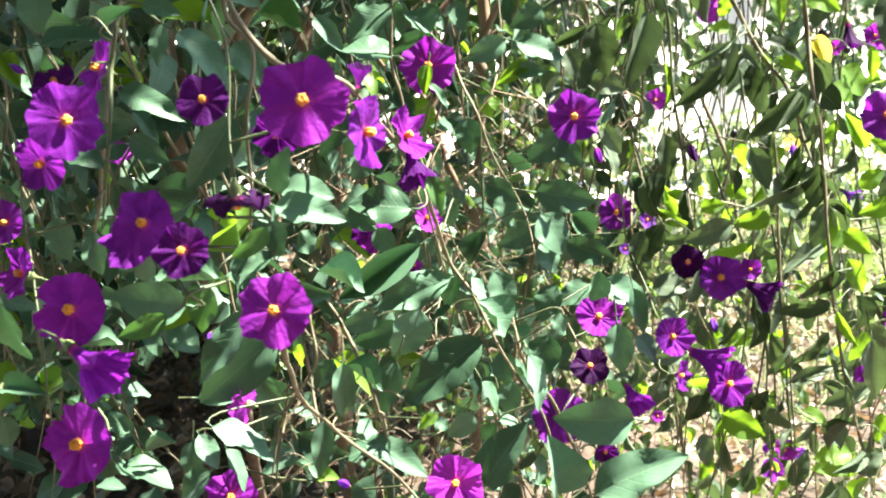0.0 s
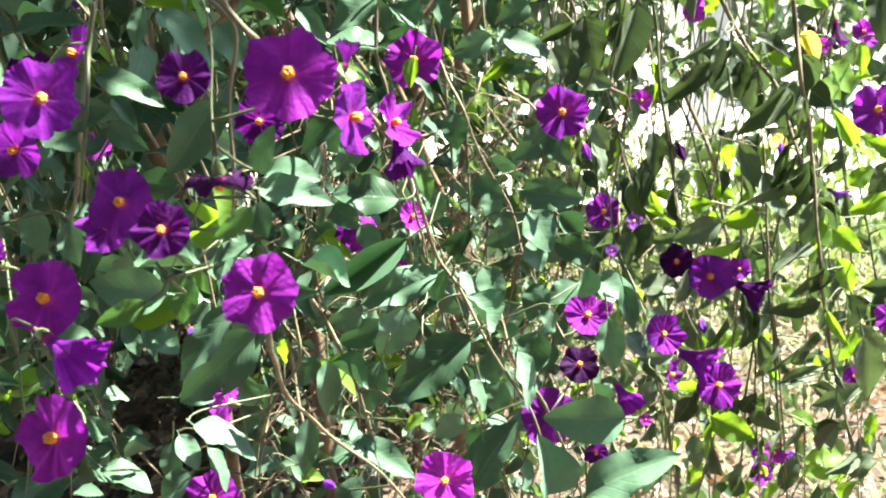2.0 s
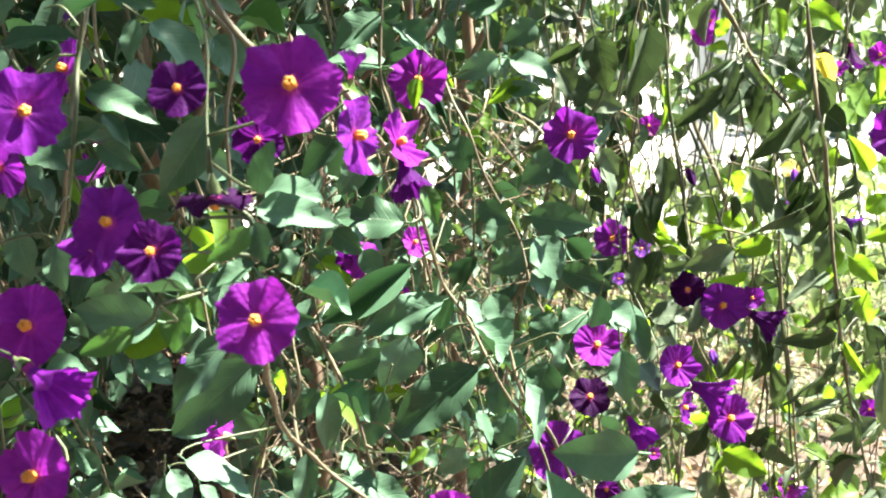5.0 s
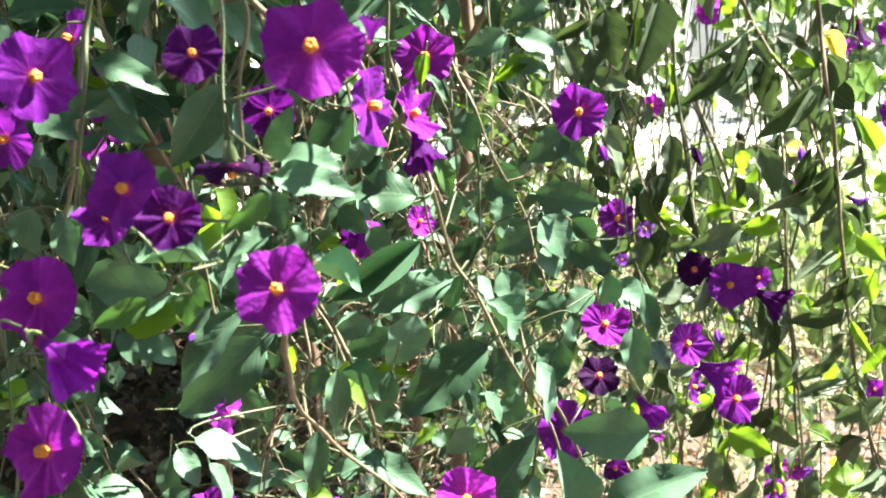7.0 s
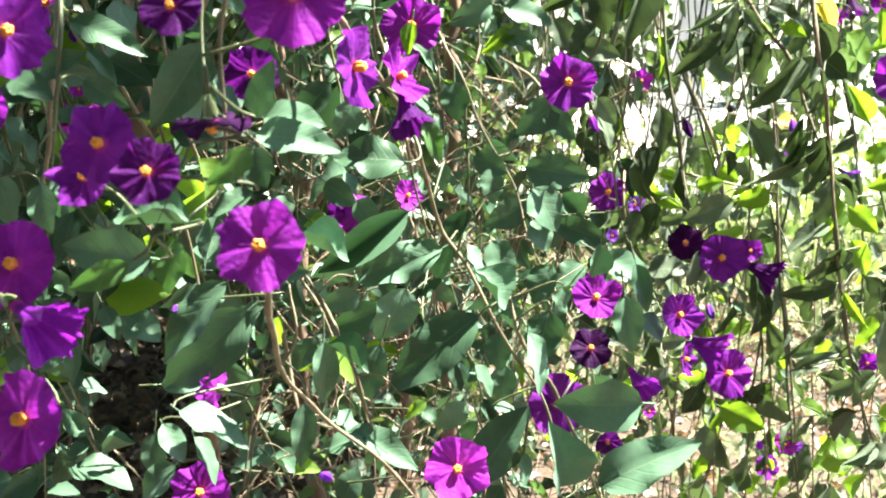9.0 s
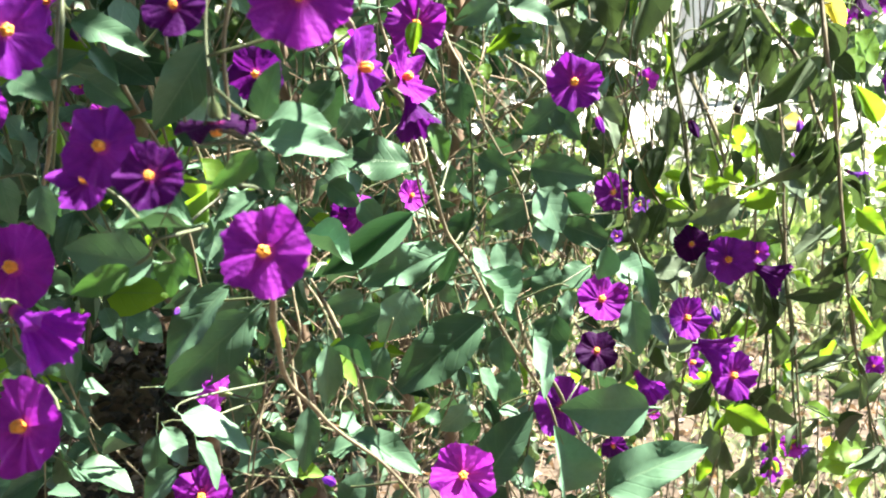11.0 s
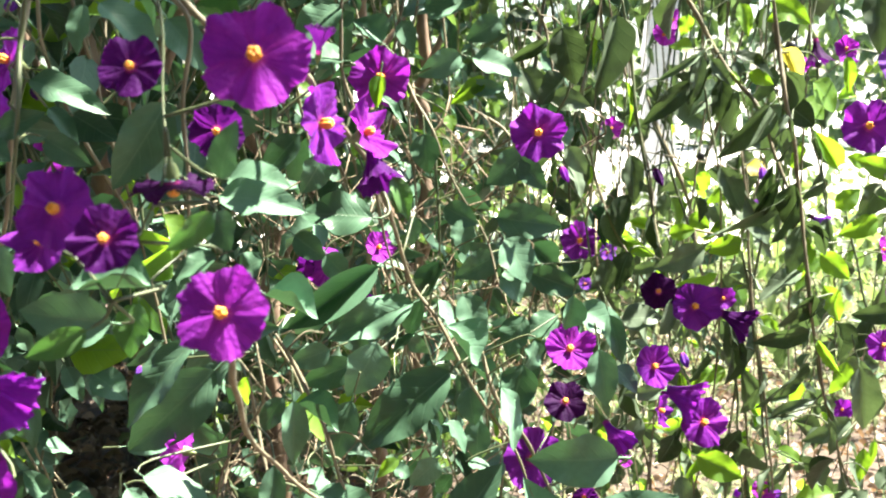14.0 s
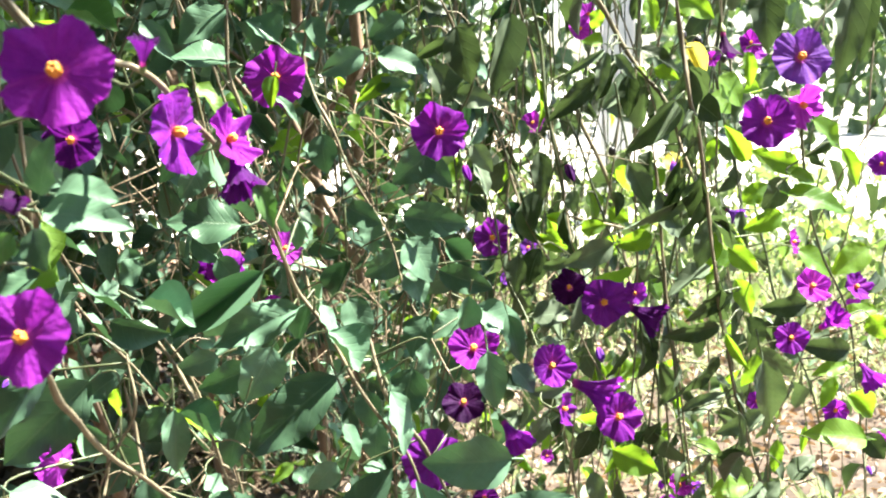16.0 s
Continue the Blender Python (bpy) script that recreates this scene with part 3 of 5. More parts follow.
b_lit = branch([(-0.024, 0.500, 0.799), (-0.026, 0.500, 0.762), (-0.021, 0.500, 0.740), (-0.015, 0.500, 0.714), (-0.006, 0.520, 0.673), (0.001, 0.550, 0.613)], 0.0018, "woody weeping branch with purple blossoms and grey-green leaves")
b_fork = branch([(-0.030, 0.280, 0.699), (-0.033, 0.300, 0.684), (-0.039, 0.360, 0.648), (-0.029, 0.390, 0.623), (-0.013, 0.400, 0.605), (-0.000, 0.410, 0.584)], 0.0018, "woody weeping branch with purple blossoms and grey-green leaves")
b_fork_low = branch([(-0.045, 0.400, 0.668), (-0.044, 0.400, 0.648), (-0.061, 0.420, 0.619), (-0.065, 0.420, 0.599), (-0.068, 0.420, 0.576)], 0.0012, "woody weeping branch with purple blossoms and grey-green leaves")
b_inner = branch([(-0.062, 0.520, 0.644), (-0.051, 0.520, 0.627), (-0.037, 0.520, 0.595), (-0.028, 0.520, 0.568), (-0.025, 0.520, 0.530)], 0.0015, "woody weeping branch with purple blossoms and grey-green leaves")
b_cross = branch([(-0.004, 0.600, 0.756), (0.009, 0.570, 0.732), (0.022, 0.570, 0.703), (0.036, 0.570, 0.679), (0.047, 0.560, 0.648), (0.063, 0.550, 0.621), (0.077, 0.530, 0.595)], 0.0014, "woody weeping branch with purple blossoms and grey-green leaves")
b_mid = branch([(0.085, 0.600, 0.804), (0.079, 0.590, 0.752), (0.072, 0.600, 0.730), (0.088, 0.620, 0.694), (0.098, 0.620, 0.652), (0.109, 0.600, 0.627), (0.114, 0.560, 0.613)], 0.0015, "slender green branch with purple blossoms and soft leaves", True)
b_low = branch([(0.029, 0.480, 0.657), (0.038, 0.470, 0.629), (0.057, 0.480, 0.596), (0.068, 0.470, 0.571), (0.074, 0.470, 0.551)], 0.0020, "woody weeping branch with purple blossoms and grey-green leaves")
b_long = branch([(0.1797, 0.6000, 0.7955), (0.1841, 0.6035, 0.7709), (0.1870, 0.5965, 0.7486), (0.1939, 0.6001, 0.7231), (0.2002, 0.6034, 0.6908), (0.2046, 0.5965, 0.6564), (0.2113, 0.6001, 0.6224), (0.2236, 0.6034, 0.5778), (0.2373, 0.5964, 0.5261)], 0.0026, "long brown weeping branch with narrow drooping leaves")
b_slant = branch([(0.142, 0.640, 0.803), (0.153, 0.640, 0.785), (0.169, 0.640, 0.760), (0.184, 0.630, 0.739), (0.191, 0.620, 0.718), (0.200, 0.610, 0.685)], 0.0029, "long brown weeping branch with narrow drooping leaves")
b_far = branch([(0.168, 0.850, 0.740), (0.176, 0.840, 0.715), (0.196, 0.830, 0.670), (0.207, 0.820, 0.615), (0.214, 0.800, 0.576)], 0.0038, "thin brown weeping branch with few leaves")
b_drop = branch([(0.107, 0.660, 0.801), (0.118, 0.660, 0.756), (0.131, 0.660, 0.709), (0.135, 0.650, 0.674), (0.140, 0.630, 0.647), (0.150, 0.620, 0.636), (0.173, 0.620, 0.630)], 0.0016, "slender green branch with purple blossoms and soft leaves")
b_fine = branch([(0.097, 0.700, 0.733), (0.102, 0.690, 0.716), (0.114, 0.680, 0.675), (0.134, 0.660, 0.637), (0.148, 0.650, 0.600), (0.167, 0.650, 0.568)], 0.0017, "slender green branch with purple blossoms and soft leaves")
b_plumb = branch([(0.185, 0.660, 0.714), (0.190, 0.660, 0.680), (0.196, 0.660, 0.628), (0.206, 0.660, 0.570), (0.217, 0.660, 0.499), (0.222, 0.660, 0.463)], 0.0020, "thin hanging branch with drooping leaves and spent blossoms")
b_plumb_two = branch([(0.200, 0.720, 0.625), (0.208, 0.720, 0.582), (0.216, 0.720, 0.525), (0.220, 0.730, 0.480), (0.225, 0.740, 0.432)], 0.0018, "thin hanging branch with drooping leaves and spent blossoms")
b_red = branch([(0.135, 0.720, 0.580), (0.146, 0.720, 0.531), (0.156, 0.720, 0.486), (0.166, 0.720, 0.435)], 0.0018, "bare reddish hanging stem with few leaves")
b_red_two = branch([(0.175, 0.740, 0.558), (0.184, 0.740, 0.508), (0.190, 0.740, 0.474), (0.197, 0.740, 0.426)], 0.0019, "bare reddish hanging stem with few leaves")
b_sun = branch([(0.262, 0.580, 0.805), (0.238, 0.570, 0.773), (0.236, 0.570, 0.742), (0.240, 0.580, 0.714), (0.258, 0.600, 0.671), (0.286, 0.620, 0.624), (0.300, 0.630, 0.569), (0.310, 0.630, 0.501)], 0.0018, "sunlit branch with bright backlit leaves and violet blossoms", True)
b_sun_two = branch([(0.236, 0.640, 0.693), (0.240, 0.630, 0.663), (0.250, 0.620, 0.624), (0.270, 0.620, 0.579), (0.282, 0.620, 0.513)], 0.0016, "sunlit branch with bright backlit leaves and violet blossoms", True)
b_twig = branch([(0.138, 0.670, 0.673), (0.148, 0.665, 0.671), (0.166, 0.660, 0.668), (0.182, 0.655, 0.664)], 0.0020, "short pale bare twig across the hanging branches")
b_wisp = branch([(0.131, 0.660, 0.713), (0.149, 0.660, 0.710), (0.164, 0.650, 0.708), (0.179, 0.640, 0.705)], 0.0010, "thin dark bare twig across the hanging branches")
b_stalk = branch([(-0.132, 0.310, 0.664), (-0.121, 0.310, 0.669), (-0.110, 0.310, 0.677), (-0.104, 0.315, 0.678)], 0.0010, "pale green stalk carrying a drooping purple blossom", True)
bare_stem([(-0.0907, 0.3400, 0.7750), (-0.0934, 0.3435, 0.7633), (-0.0934, 0.3365, 0.7469), (-0.0975, 0.3401, 0.7298), (-0.1016, 0.3434, 0.7087)], 0.0016, "slender green stem hanging among the leaves", True)
bare_stem([(0.1154, 0.6600, 0.7979), (0.1210, 0.6635, 0.7674), (0.1253, 0.6565, 0.7299), (0.1329, 0.6601, 0.6913), (0.1399, 0.6634, 0.6647), (0.1436, 0.6565, 0.6360)], 0.0022, "thin dark bare stem hanging among the leaves", True)
bare_stem([(0.1407, 0.7000, 0.7313), (0.1510, 0.7035, 0.7109), (0.1586, 0.6965, 0.6876), (0.1713, 0.7001, 0.6560), (0.1828, 0.7034, 0.6343)], 0.0020, "thin dark bare stem hanging among the leaves", True)
bare_stem([(0.1620, 0.6600, 0.7495), (0.1675, 0.6635, 0.7305), (0.1706, 0.6565, 0.7087), (0.1761, 0.6601, 0.6826)], 0.0018, "thin dark bare stem hanging among the leaves", True)
bare_stem([(0.1885, 0.6600, 0.6566), (0.1953, 0.6635, 0.6326), (0.1984, 0.6565, 0.6037), (0.2046, 0.6601, 0.5647), (0.2117, 0.6634, 0.5245), (0.2162, 0.6565, 0.4875)], 0.0022, "thin dark bare stem hanging among the leaves", True)
bare_stem([(0.2064, 0.6200, 0.6704), (0.2156, 0.6235, 0.6418), (0.2188, 0.6165, 0.6087), (0.2288, 0.6201, 0.5755), (0.2411, 0.6234, 0.5380), (0.2498, 0.6165, 0.5074)], 0.0022, "thin dark bare stem hanging among the leaves", True)
bare_stem([(0.1039, 0.7400, 0.7177), (0.1128, 0.7435, 0.6957), (0.1222, 0.7365, 0.6672), (0.1289, 0.7401, 0.6369), (0.1305, 0.7434, 0.6056)], 0.0020, "thin dark bare stem hanging among the leaves", True)
bare_stem([(0.2004, 0.7200, 0.5905), (0.2088, 0.7235, 0.5515), (0.2105, 0.7165, 0.5151), (0.2184, 0.7201, 0.4661)], 0.0020, "thin dark bare stem hanging among the leaves", True)
bare_stem([(0.1445, 0.7200, 0.5429), (0.1496, 0.7235, 0.5183), (0.1544, 0.7165, 0.4935), (0.1605, 0.7201, 0.4560)], 0.0020, "thin dark bare stem hanging among the leaves")
bare_stem([(0.1835, 0.7400, 0.5134), (0.1892, 0.7435, 0.4877), (0.1934, 0.7365, 0.4495)], 0.0018, "thin dark bare stem hanging among the leaves")
bare_stem([(0.0090, 0.6000, 0.7361), (0.0126, 0.6035, 0.7069), (0.0145, 0.5965, 0.6812), (0.0164, 0.6001, 0.6536)], 0.0020, "thin dark bare stem hanging among the leaves", True)
bare_stem([(0.0300, 0.6200, 0.7387), (0.0471, 0.6235, 0.7285), (0.0562, 0.6165, 0.7157)], 0.0018, "thin dark bare stem hanging among the leaves")
bare_stem([(0.0638, 0.6400, 0.7928), (0.0721, 0.6435, 0.7782), (0.0741, 0.6365, 0.7602), (0.0709, 0.6401, 0.7449)], 0.0020, "thin dark bare stem hanging among the leaves")
bare_stem([(0.2103, 0.6600, 0.7093), (0.2118, 0.6635, 0.6830), (0.2077, 0.6565, 0.6544)], 0.0018, "thin dark bare stem hanging among the leaves", True)
bare_stem([(0.2376, 0.7000, 0.7700), (0.2447, 0.7035, 0.7368), (0.2441, 0.6965, 0.7034), (0.2518, 0.7001, 0.6721)], 0.0018, "thin dark bare stem hanging among the leaves", True)
bare_stem([(-0.0519, 0.4200, 0.6511), (-0.0497, 0.4235, 0.6333), (-0.0449, 0.4165, 0.6163), (-0.0439, 0.4201, 0.5927)], 0.0017, "pale woody stem hanging among the leaves")
bare_stem([(-0.0587, 0.4200, 0.6341), (-0.0608, 0.4235, 0.6175), (-0.0621, 0.4165, 0.6048), (-0.0647, 0.4201, 0.5874)], 0.0013, "pale woody stem hanging among the leaves")
bare_stem([(-0.0460, 0.4500, 0.6589), (-0.0380, 0.4535, 0.6421), (-0.0287, 0.4465, 0.6238), (-0.0240, 0.4501, 0.6062), (-0.0192, 0.4534, 0.5906)], 0.0018, "pale woody stem hanging among the leaves")
bare_stem([(-0.3789, 1.1000, 0.3485), (-0.3630, 1.1035, 0.3222), (-0.3397, 1.0965, 0.2984), (-0.3149, 1.1001, 0.2686)], 0.0030, "pale woody stem hanging among the leaves")
flower(b_west, (-0.0918, 0.3000, 0.7500), 0.0212, (0.66, -0.72, 0.15), "mid", "open")
flower(b_edge, (-0.1234, 0.3550, 0.7303), 0.0193, (-0.25, -0.96, -0.14), "mid", "open")
flower(b_near, (-0.0540, 0.3010, 0.7560), 0.0146, (0.00, -0.95, 0.32), "dark", "open")
flower(b_near, (-0.0230, 0.2790, 0.7580), 0.0226, (0.05, -0.95, 0.32), "magenta", "open")
flower(b_top, (-0.0200, 0.3660, 0.7410), 0.0240, (0.93, -0.36, 0.10), "mid", "open")
flower(b_top, (-0.0090, 0.3900, 0.7370), 0.0200, (0.82, -0.38, 0.42), "magenta", "ruffled")
flower(b_top, (-0.0080, 0.3920, 0.7340), 0.0197, (0.28, -0.44, -0.85), "dark", "trumpet")
flower(b_lit, (-0.0126, 0.5500, 0.7532), 0.0285, (0.00, -0.97, 0.22), "magenta", "open")
flower(b_near, (-0.0620, 0.2740, 0.7280), 0.0171, (-0.15, -0.95, 0.27), "mid", "open")
flower(b_near, (-0.0730, 0.2950, 0.7180), 0.0151, (-0.20, -0.93, 0.32), "mid", "ruffled")
flower(b_near, (-0.0490, 0.2620, 0.7240), 0.0136, (0.00, -0.95, 0.32), "dark", "open")
flower(b_stalk, (-0.0994, 0.3150, 0.6929), 0.0231, (-0.10, -0.94, 0.32), "magenta", "open")
flower(b_edge, (-0.1230, 0.3350, 0.6980), 0.0174, (-0.60, -0.71, 0.37), "mid", "ruffled")
flower(b_stalk, (-0.0905, 0.2920, 0.6890), 0.0215, (0.80, -0.50, -0.30), "mid", "trumpet")
flower(b_fork, (-0.0280, 0.2660, 0.7090), 0.0189, (-0.10, -0.94, 0.32), "magenta", "open")
flower(b_stalk, (-0.0885, 0.2900, 0.6618), 0.0232, (-0.34, -0.88, 0.30), "magenta", "open")
flower(b_fork_low, (-0.0757, 0.4200, 0.6242), 0.0200, (-0.95, 0.30, 0.08), "pink", "open")
flower(b_fork_low, (-0.0770, 0.4000, 0.5930), 0.0217, (0.00, -0.91, 0.42), "magenta", "open")
flower(b_fork, (0.0120, 0.3630, 0.6200), 0.0205, (0.05, -0.91, 0.41), "pink", "ruffled")
flower(b_mid, (0.0610, 0.5670, 0.7280), 0.0275, (0.00, -0.97, 0.22), "mid", "open")
flower(b_mid, (0.0730, 0.5700, 0.7120), 0.0097, (0.30, -0.61, -0.73), "mid", "bud")
flower(b_mid, (0.0940, 0.6520, 0.6630), 0.0224, (0.00, -0.96, 0.27), "mid", "open")
flower(b_drop, (0.1330, 0.6200, 0.6410), 0.0200, (-0.20, -0.91, 0.36), "deep", "open")
flower(b_drop, (0.1480, 0.6020, 0.6370), 0.0260, (0.00, -0.96, 0.27), "mid", "ruffled")
flower(b_drop, (0.1630, 0.6150, 0.6320), 0.0272, (0.85, -0.40, -0.34), "dark", "trumpet")
flower(b_drop, (0.1710, 0.6300, 0.6350), 0.0140, (-0.30, -0.81, 0.50), "mid", "ruffled")
flower(b_cross, (0.0760, 0.5460, 0.6280), 0.0245, (0.10, -0.80, 0.59), "magenta", "ruffled")
flower(b_cross, (0.1060, 0.5000, 0.6330), 0.0193, (0.25, -0.88, 0.41), "mid", "ruffled")
flower(b_low, (0.0690, 0.5010, 0.6170), 0.0188, (0.00, -0.83, 0.55), "deep", "open")
flower(b_cross, (0.0860, 0.5000, 0.6090), 0.0198, (0.40, -0.78, -0.49), "mid", "trumpet")
flower(b_low, (0.0550, 0.5000, 0.5920), 0.0277, (0.30, -0.93, 0.21), "mid", "open")
flower(b_low, (0.0780, 0.5000, 0.5750), 0.0124, (0.20, -0.96, -0.19), "dark", "ruffled")
flower(b_fine, (0.1650, 0.6380, 0.5620), 0.0289, (0.20, -0.93, 0.32), "mid", "open")
flower(b_fine, (0.1390, 0.6450, 0.5810), 0.0351, (0.88, -0.39, -0.27), "mid", "trumpet")
flower(b_plumb_two, (0.2260, 0.7500, 0.4580), 0.0176, (0.10, -0.94, 0.32), "mid", "ruffled")
flower(b_plumb_two, (0.2210, 0.7500, 0.4710), 0.0114, (-0.20, -0.62, 0.76), "mid", "bud")
flower(b_mid, (0.1160, 0.5300, 0.6040), 0.0163, (0.85, -0.51, 0.12), "mid", "ruffled")
flower(b_cross, (0.0980, 0.5300, 0.6340), 0.0090, (-0.50, -0.47, 0.73), "mid", "bud")
flower(b_top, (-0.0140, 0.3100, 0.7590), 0.0090, (0.15, -0.20, 0.97), "dark", "trumpet")
flower(b_far, (0.1340, 0.8000, 0.7190), 0.0163, (0.10, -0.94, 0.32), "pink", "ruffled")
flower(b_inner, (-0.1720, 0.5500, 0.7060), 0.0175, (0.20, -0.62, 0.76), "pink", "ruffled")
flower(b_inner, (-0.1580, 0.5500, 0.7120), 0.0093, (0.30, -0.68, 0.67), "pink", "ruffled")
flower(b_inner, (-0.1850, 0.6000, 0.7190), 0.0102, (0.10, -0.86, 0.51), "pink", "ruffled")
flower(b_near, (-0.0519, 0.3800, 0.7382), 0.0170, (0.00, -1.00, -0.08), "dark", "open")
flower(b_west, (-0.1200, 0.4000, 0.7580), 0.0217, (-0.70, -0.62, 0.35), "mid", "open")
flower(b_edge, (-0.1370, 0.4000, 0.7520), 0.0178, (0.00, -0.59, 0.80), "dark", "open")
flower(b_near, (-0.0430, 0.2900, 0.7320), 0.0180, (0.05, 0.10, -1.00), "deep", "open")
flower(b_slant, (0.2190, 0.6500, 0.7770), 0.0200, (0.10, -0.25, -0.96), "deep", "trumpet")
flower(b_slant, (0.2400, 0.6600, 0.7660), 0.0133, (0.30, -0.81, 0.50), "mid", "ruffled")
flower(b_edge, (-0.1320, 0.3450, 0.7120), 0.0148, (-0.30, -0.90, 0.31), "mid", "open")
flower(b_west, (-0.1278, 0.4200, 0.7748), 0.0100, (0.50, -0.60, 0.30), "blue", "bud")
flower(b_west, (-0.1201, 0.4200, 0.7500), 0.0090, (0.30, -0.70, -0.40), "dark", "bud")
flower(b_drop, (0.1570, 0.6600, 0.5964), 0.0120, (0.10, -0.80, -0.50), "blue", "bud")
flower(b_slant, (0.2160, 0.6600, 0.7621), 0.0090, (0.20, -0.90, 0.10), "pink", "ruffled")
flower(b_long, (0.2527, 0.6600, 0.5628), 0.0130, (-0.20, -0.90, 0.30), "mid", "ruffled")
flower(b_plumb, (0.2281, 0.7000, 0.4931), 0.0130, (0.20, -0.80, -0.30), "blue", "ruffled")
flower(b_edge, (-0.1480, 0.4000, 0.7560), 0.0066, (-0.60, -0.59, 0.55), "blue", "bud")
flower(b_edge, (-0.1370, 0.3700, 0.7330), 0.0050, (-0.30, -0.68, 0.67), "blue", "bud")
flower(b_lit, (-0.0400, 0.5700, 0.6620), 0.0222, (0.50, -0.86, -0.11), "magenta", "reflexed")
flower(b_cross, (-0.0170, 0.6000, 0.6670), 0.0181, (0.60, -0.71, 0.37), "pink", "ruffled")
flower(b_inner, (-0.0490, 0.5700, 0.6630), 0.0114, (-0.50, -0.86, -0.11), "dark", "ruffled")
flower(b_drop, (0.1360, 0.6600, 0.7040), 0.0140, (0.25, -0.71, -0.66), "dark", "bud")
flower(b_plumb, (0.1970, 0.6600, 0.7050), 0.0113, (0.00, -0.63, -0.78), "blue", "bud")
flower(b_plumb, (0.1940, 0.6600, 0.6800), 0.0127, (0.20, -0.93, 0.32), "blue", "ruffled")
flower(b_sun_two, (0.2410, 0.7000, 0.6720), 0.0156, (0.50, -0.80, -0.33), "blue", "trumpet")
flower(b_red, (0.1260, 0.7500, 0.6400), 0.0130, (0.20, -0.89, 0.41), "blue", "ruffled")
flower(b_red, (0.1120, 0.7500, 0.6190), 0.0092, (0.20, -0.89, 0.41), "blue", "ruffled")
flower(b_red, (0.1340, 0.7000, 0.5150), 0.0085, (0.00, -0.86, 0.51), "pink", "ruffled")
flower(b_fine, (0.1570, 0.7500, 0.7810), 0.0168, (0.20, -0.93, 0.32), "pink", "ruffled")
flower(b_fork, (-0.0340, 0.4200, 0.5900), 0.0086, (-0.40, -0.71, 0.58), "blue", "bud")
flower(b_fork_low, (-0.0830, 0.4000, 0.6600), 0.0050, (0.00, -0.98, -0.18), "blue", "bud")
flower(b_lit, (-0.0230, 0.6000, 0.6400), 0.0090, (0.20, -0.93, -0.30), "magenta", "ruffled")
flower(b_sun, (0.2180, 0.5320, 0.7620), 0.0264, (-0.05, -0.93, 0.37), "blue", "open")
flower(b_sun, (0.2300, 0.5600, 0.7410), 0.0225, (0.45, -0.85, -0.25), "pink", "ruffled")
flower(b_sun, (0.2130, 0.5550, 0.7330), 0.0260, (-0.25, -0.93, 0.27), "mid", "open")
flower(b_sun_two, (0.2640, 0.6500, 0.6600), 0.0151, (0.80, -0.55, 0.23), "pink", "ruffled")
flower(b_sun, (0.2770, 0.6500, 0.6340), 0.0216, (0.10, -0.86, 0.51), "pink", "ruffled")
flower(b_sun, (0.3070, 0.6600, 0.6310), 0.0187, (0.30, -0.75, 0.58), "mid", "ruffled")
flower(b_sun, (0.3060, 0.6600, 0.6180), 0.0133, (0.10, -0.94, 0.32), "pink", "ruffled")
flower(b_sun_two, (0.2480, 0.6000, 0.6170), 0.0181, (-0.40, -0.78, 0.49), "mid", "open")
flower(b_sun, (0.2710, 0.6200, 0.6170), 0.0212, (0.40, -0.64, 0.66), "magenta", "trumpet")
flower(b_sun, (0.2860, 0.6000, 0.6030), 0.0193, (0.20, -0.83, -0.53), "mid", "trumpet")
flower(b_sun_two, (0.2830, 0.6200, 0.5710), 0.0156, (-0.50, -0.84, -0.22), "mid", "ruffled")
flower(b_long, (0.2250, 0.6200, 0.7700), 0.0125, (-0.30, -0.90, 0.31), "magenta", "ruffled")
flower(b_sun, (0.3280, 0.6600, 0.5370), 0.0113, (0.30, -0.81, 0.50), "pink", "ruffled")
flower(b_plumb, (0.2360, 0.6600, 0.5240), 0.0100, (0.00, -0.76, -0.64), "blue", "bud")
flower(b_plumb, (0.2080, 0.6600, 0.5100), 0.0153, (0.20, -0.62, 0.76), "pink", "ruffled")
flower(b_sun_two, (0.3360, 0.7000, 0.6990), 0.0163, (-0.40, -0.87, 0.30), "mid", "ruffled")
flower(b_sun, (0.3410, 0.7000, 0.5050), 0.0078, (0.00, -0.91, -0.40), "blue", "bud")
flower(b_fine, (0.1620, 0.7500, 0.7900), 0.0153, (0.30, -0.81, 0.50), "pink", "ruffled")
leaf(b_west, (-0.1240, 0.3600, 0.7850), (-0.1230, 0.3570, 0.7710), 0.0118, 3, "flat")
leaf(b_west, (-0.1020, 0.3600, 0.7740), (-0.0910, 0.3570, 0.7800), 0.0053, 31, "cup")
leaf(b_west, (-0.0930, 0.3700, 0.7810), (-0.0800, 0.3680, 0.7780), 0.0070, 23, "flat")
leaf(b_west, (-0.0680, 0.3800, 0.7830), (-0.0730, 0.3800, 0.7690), 0.0068, 9, "arch")
leaf(b_lit, (-0.0760, 0.4600, 0.7780), (-0.0580, 0.4600, 0.7700), 0.0139, -11, "cup", "fresh")
leaf(b_near, (-0.0930, 0.2600, 0.7110), (-0.0920, 0.2620, 0.6930), 0.0106, 20, "arch")
leaf(b_fork_low, (-0.0910, 0.4200, 0.5940), (-0.1050, 0.4200, 0.5810), 0.0117, -1, "flat")
leaf(b_stalk, (-0.1040, 0.2800, 0.6810), (-0.0920, 0.2770, 0.6820), 0.0067, -5, "fold")
leaf(b_stalk, (-0.1210, 0.3100, 0.6610), (-0.1190, 0.3110, 0.6490), 0.0076, -29, "arch")
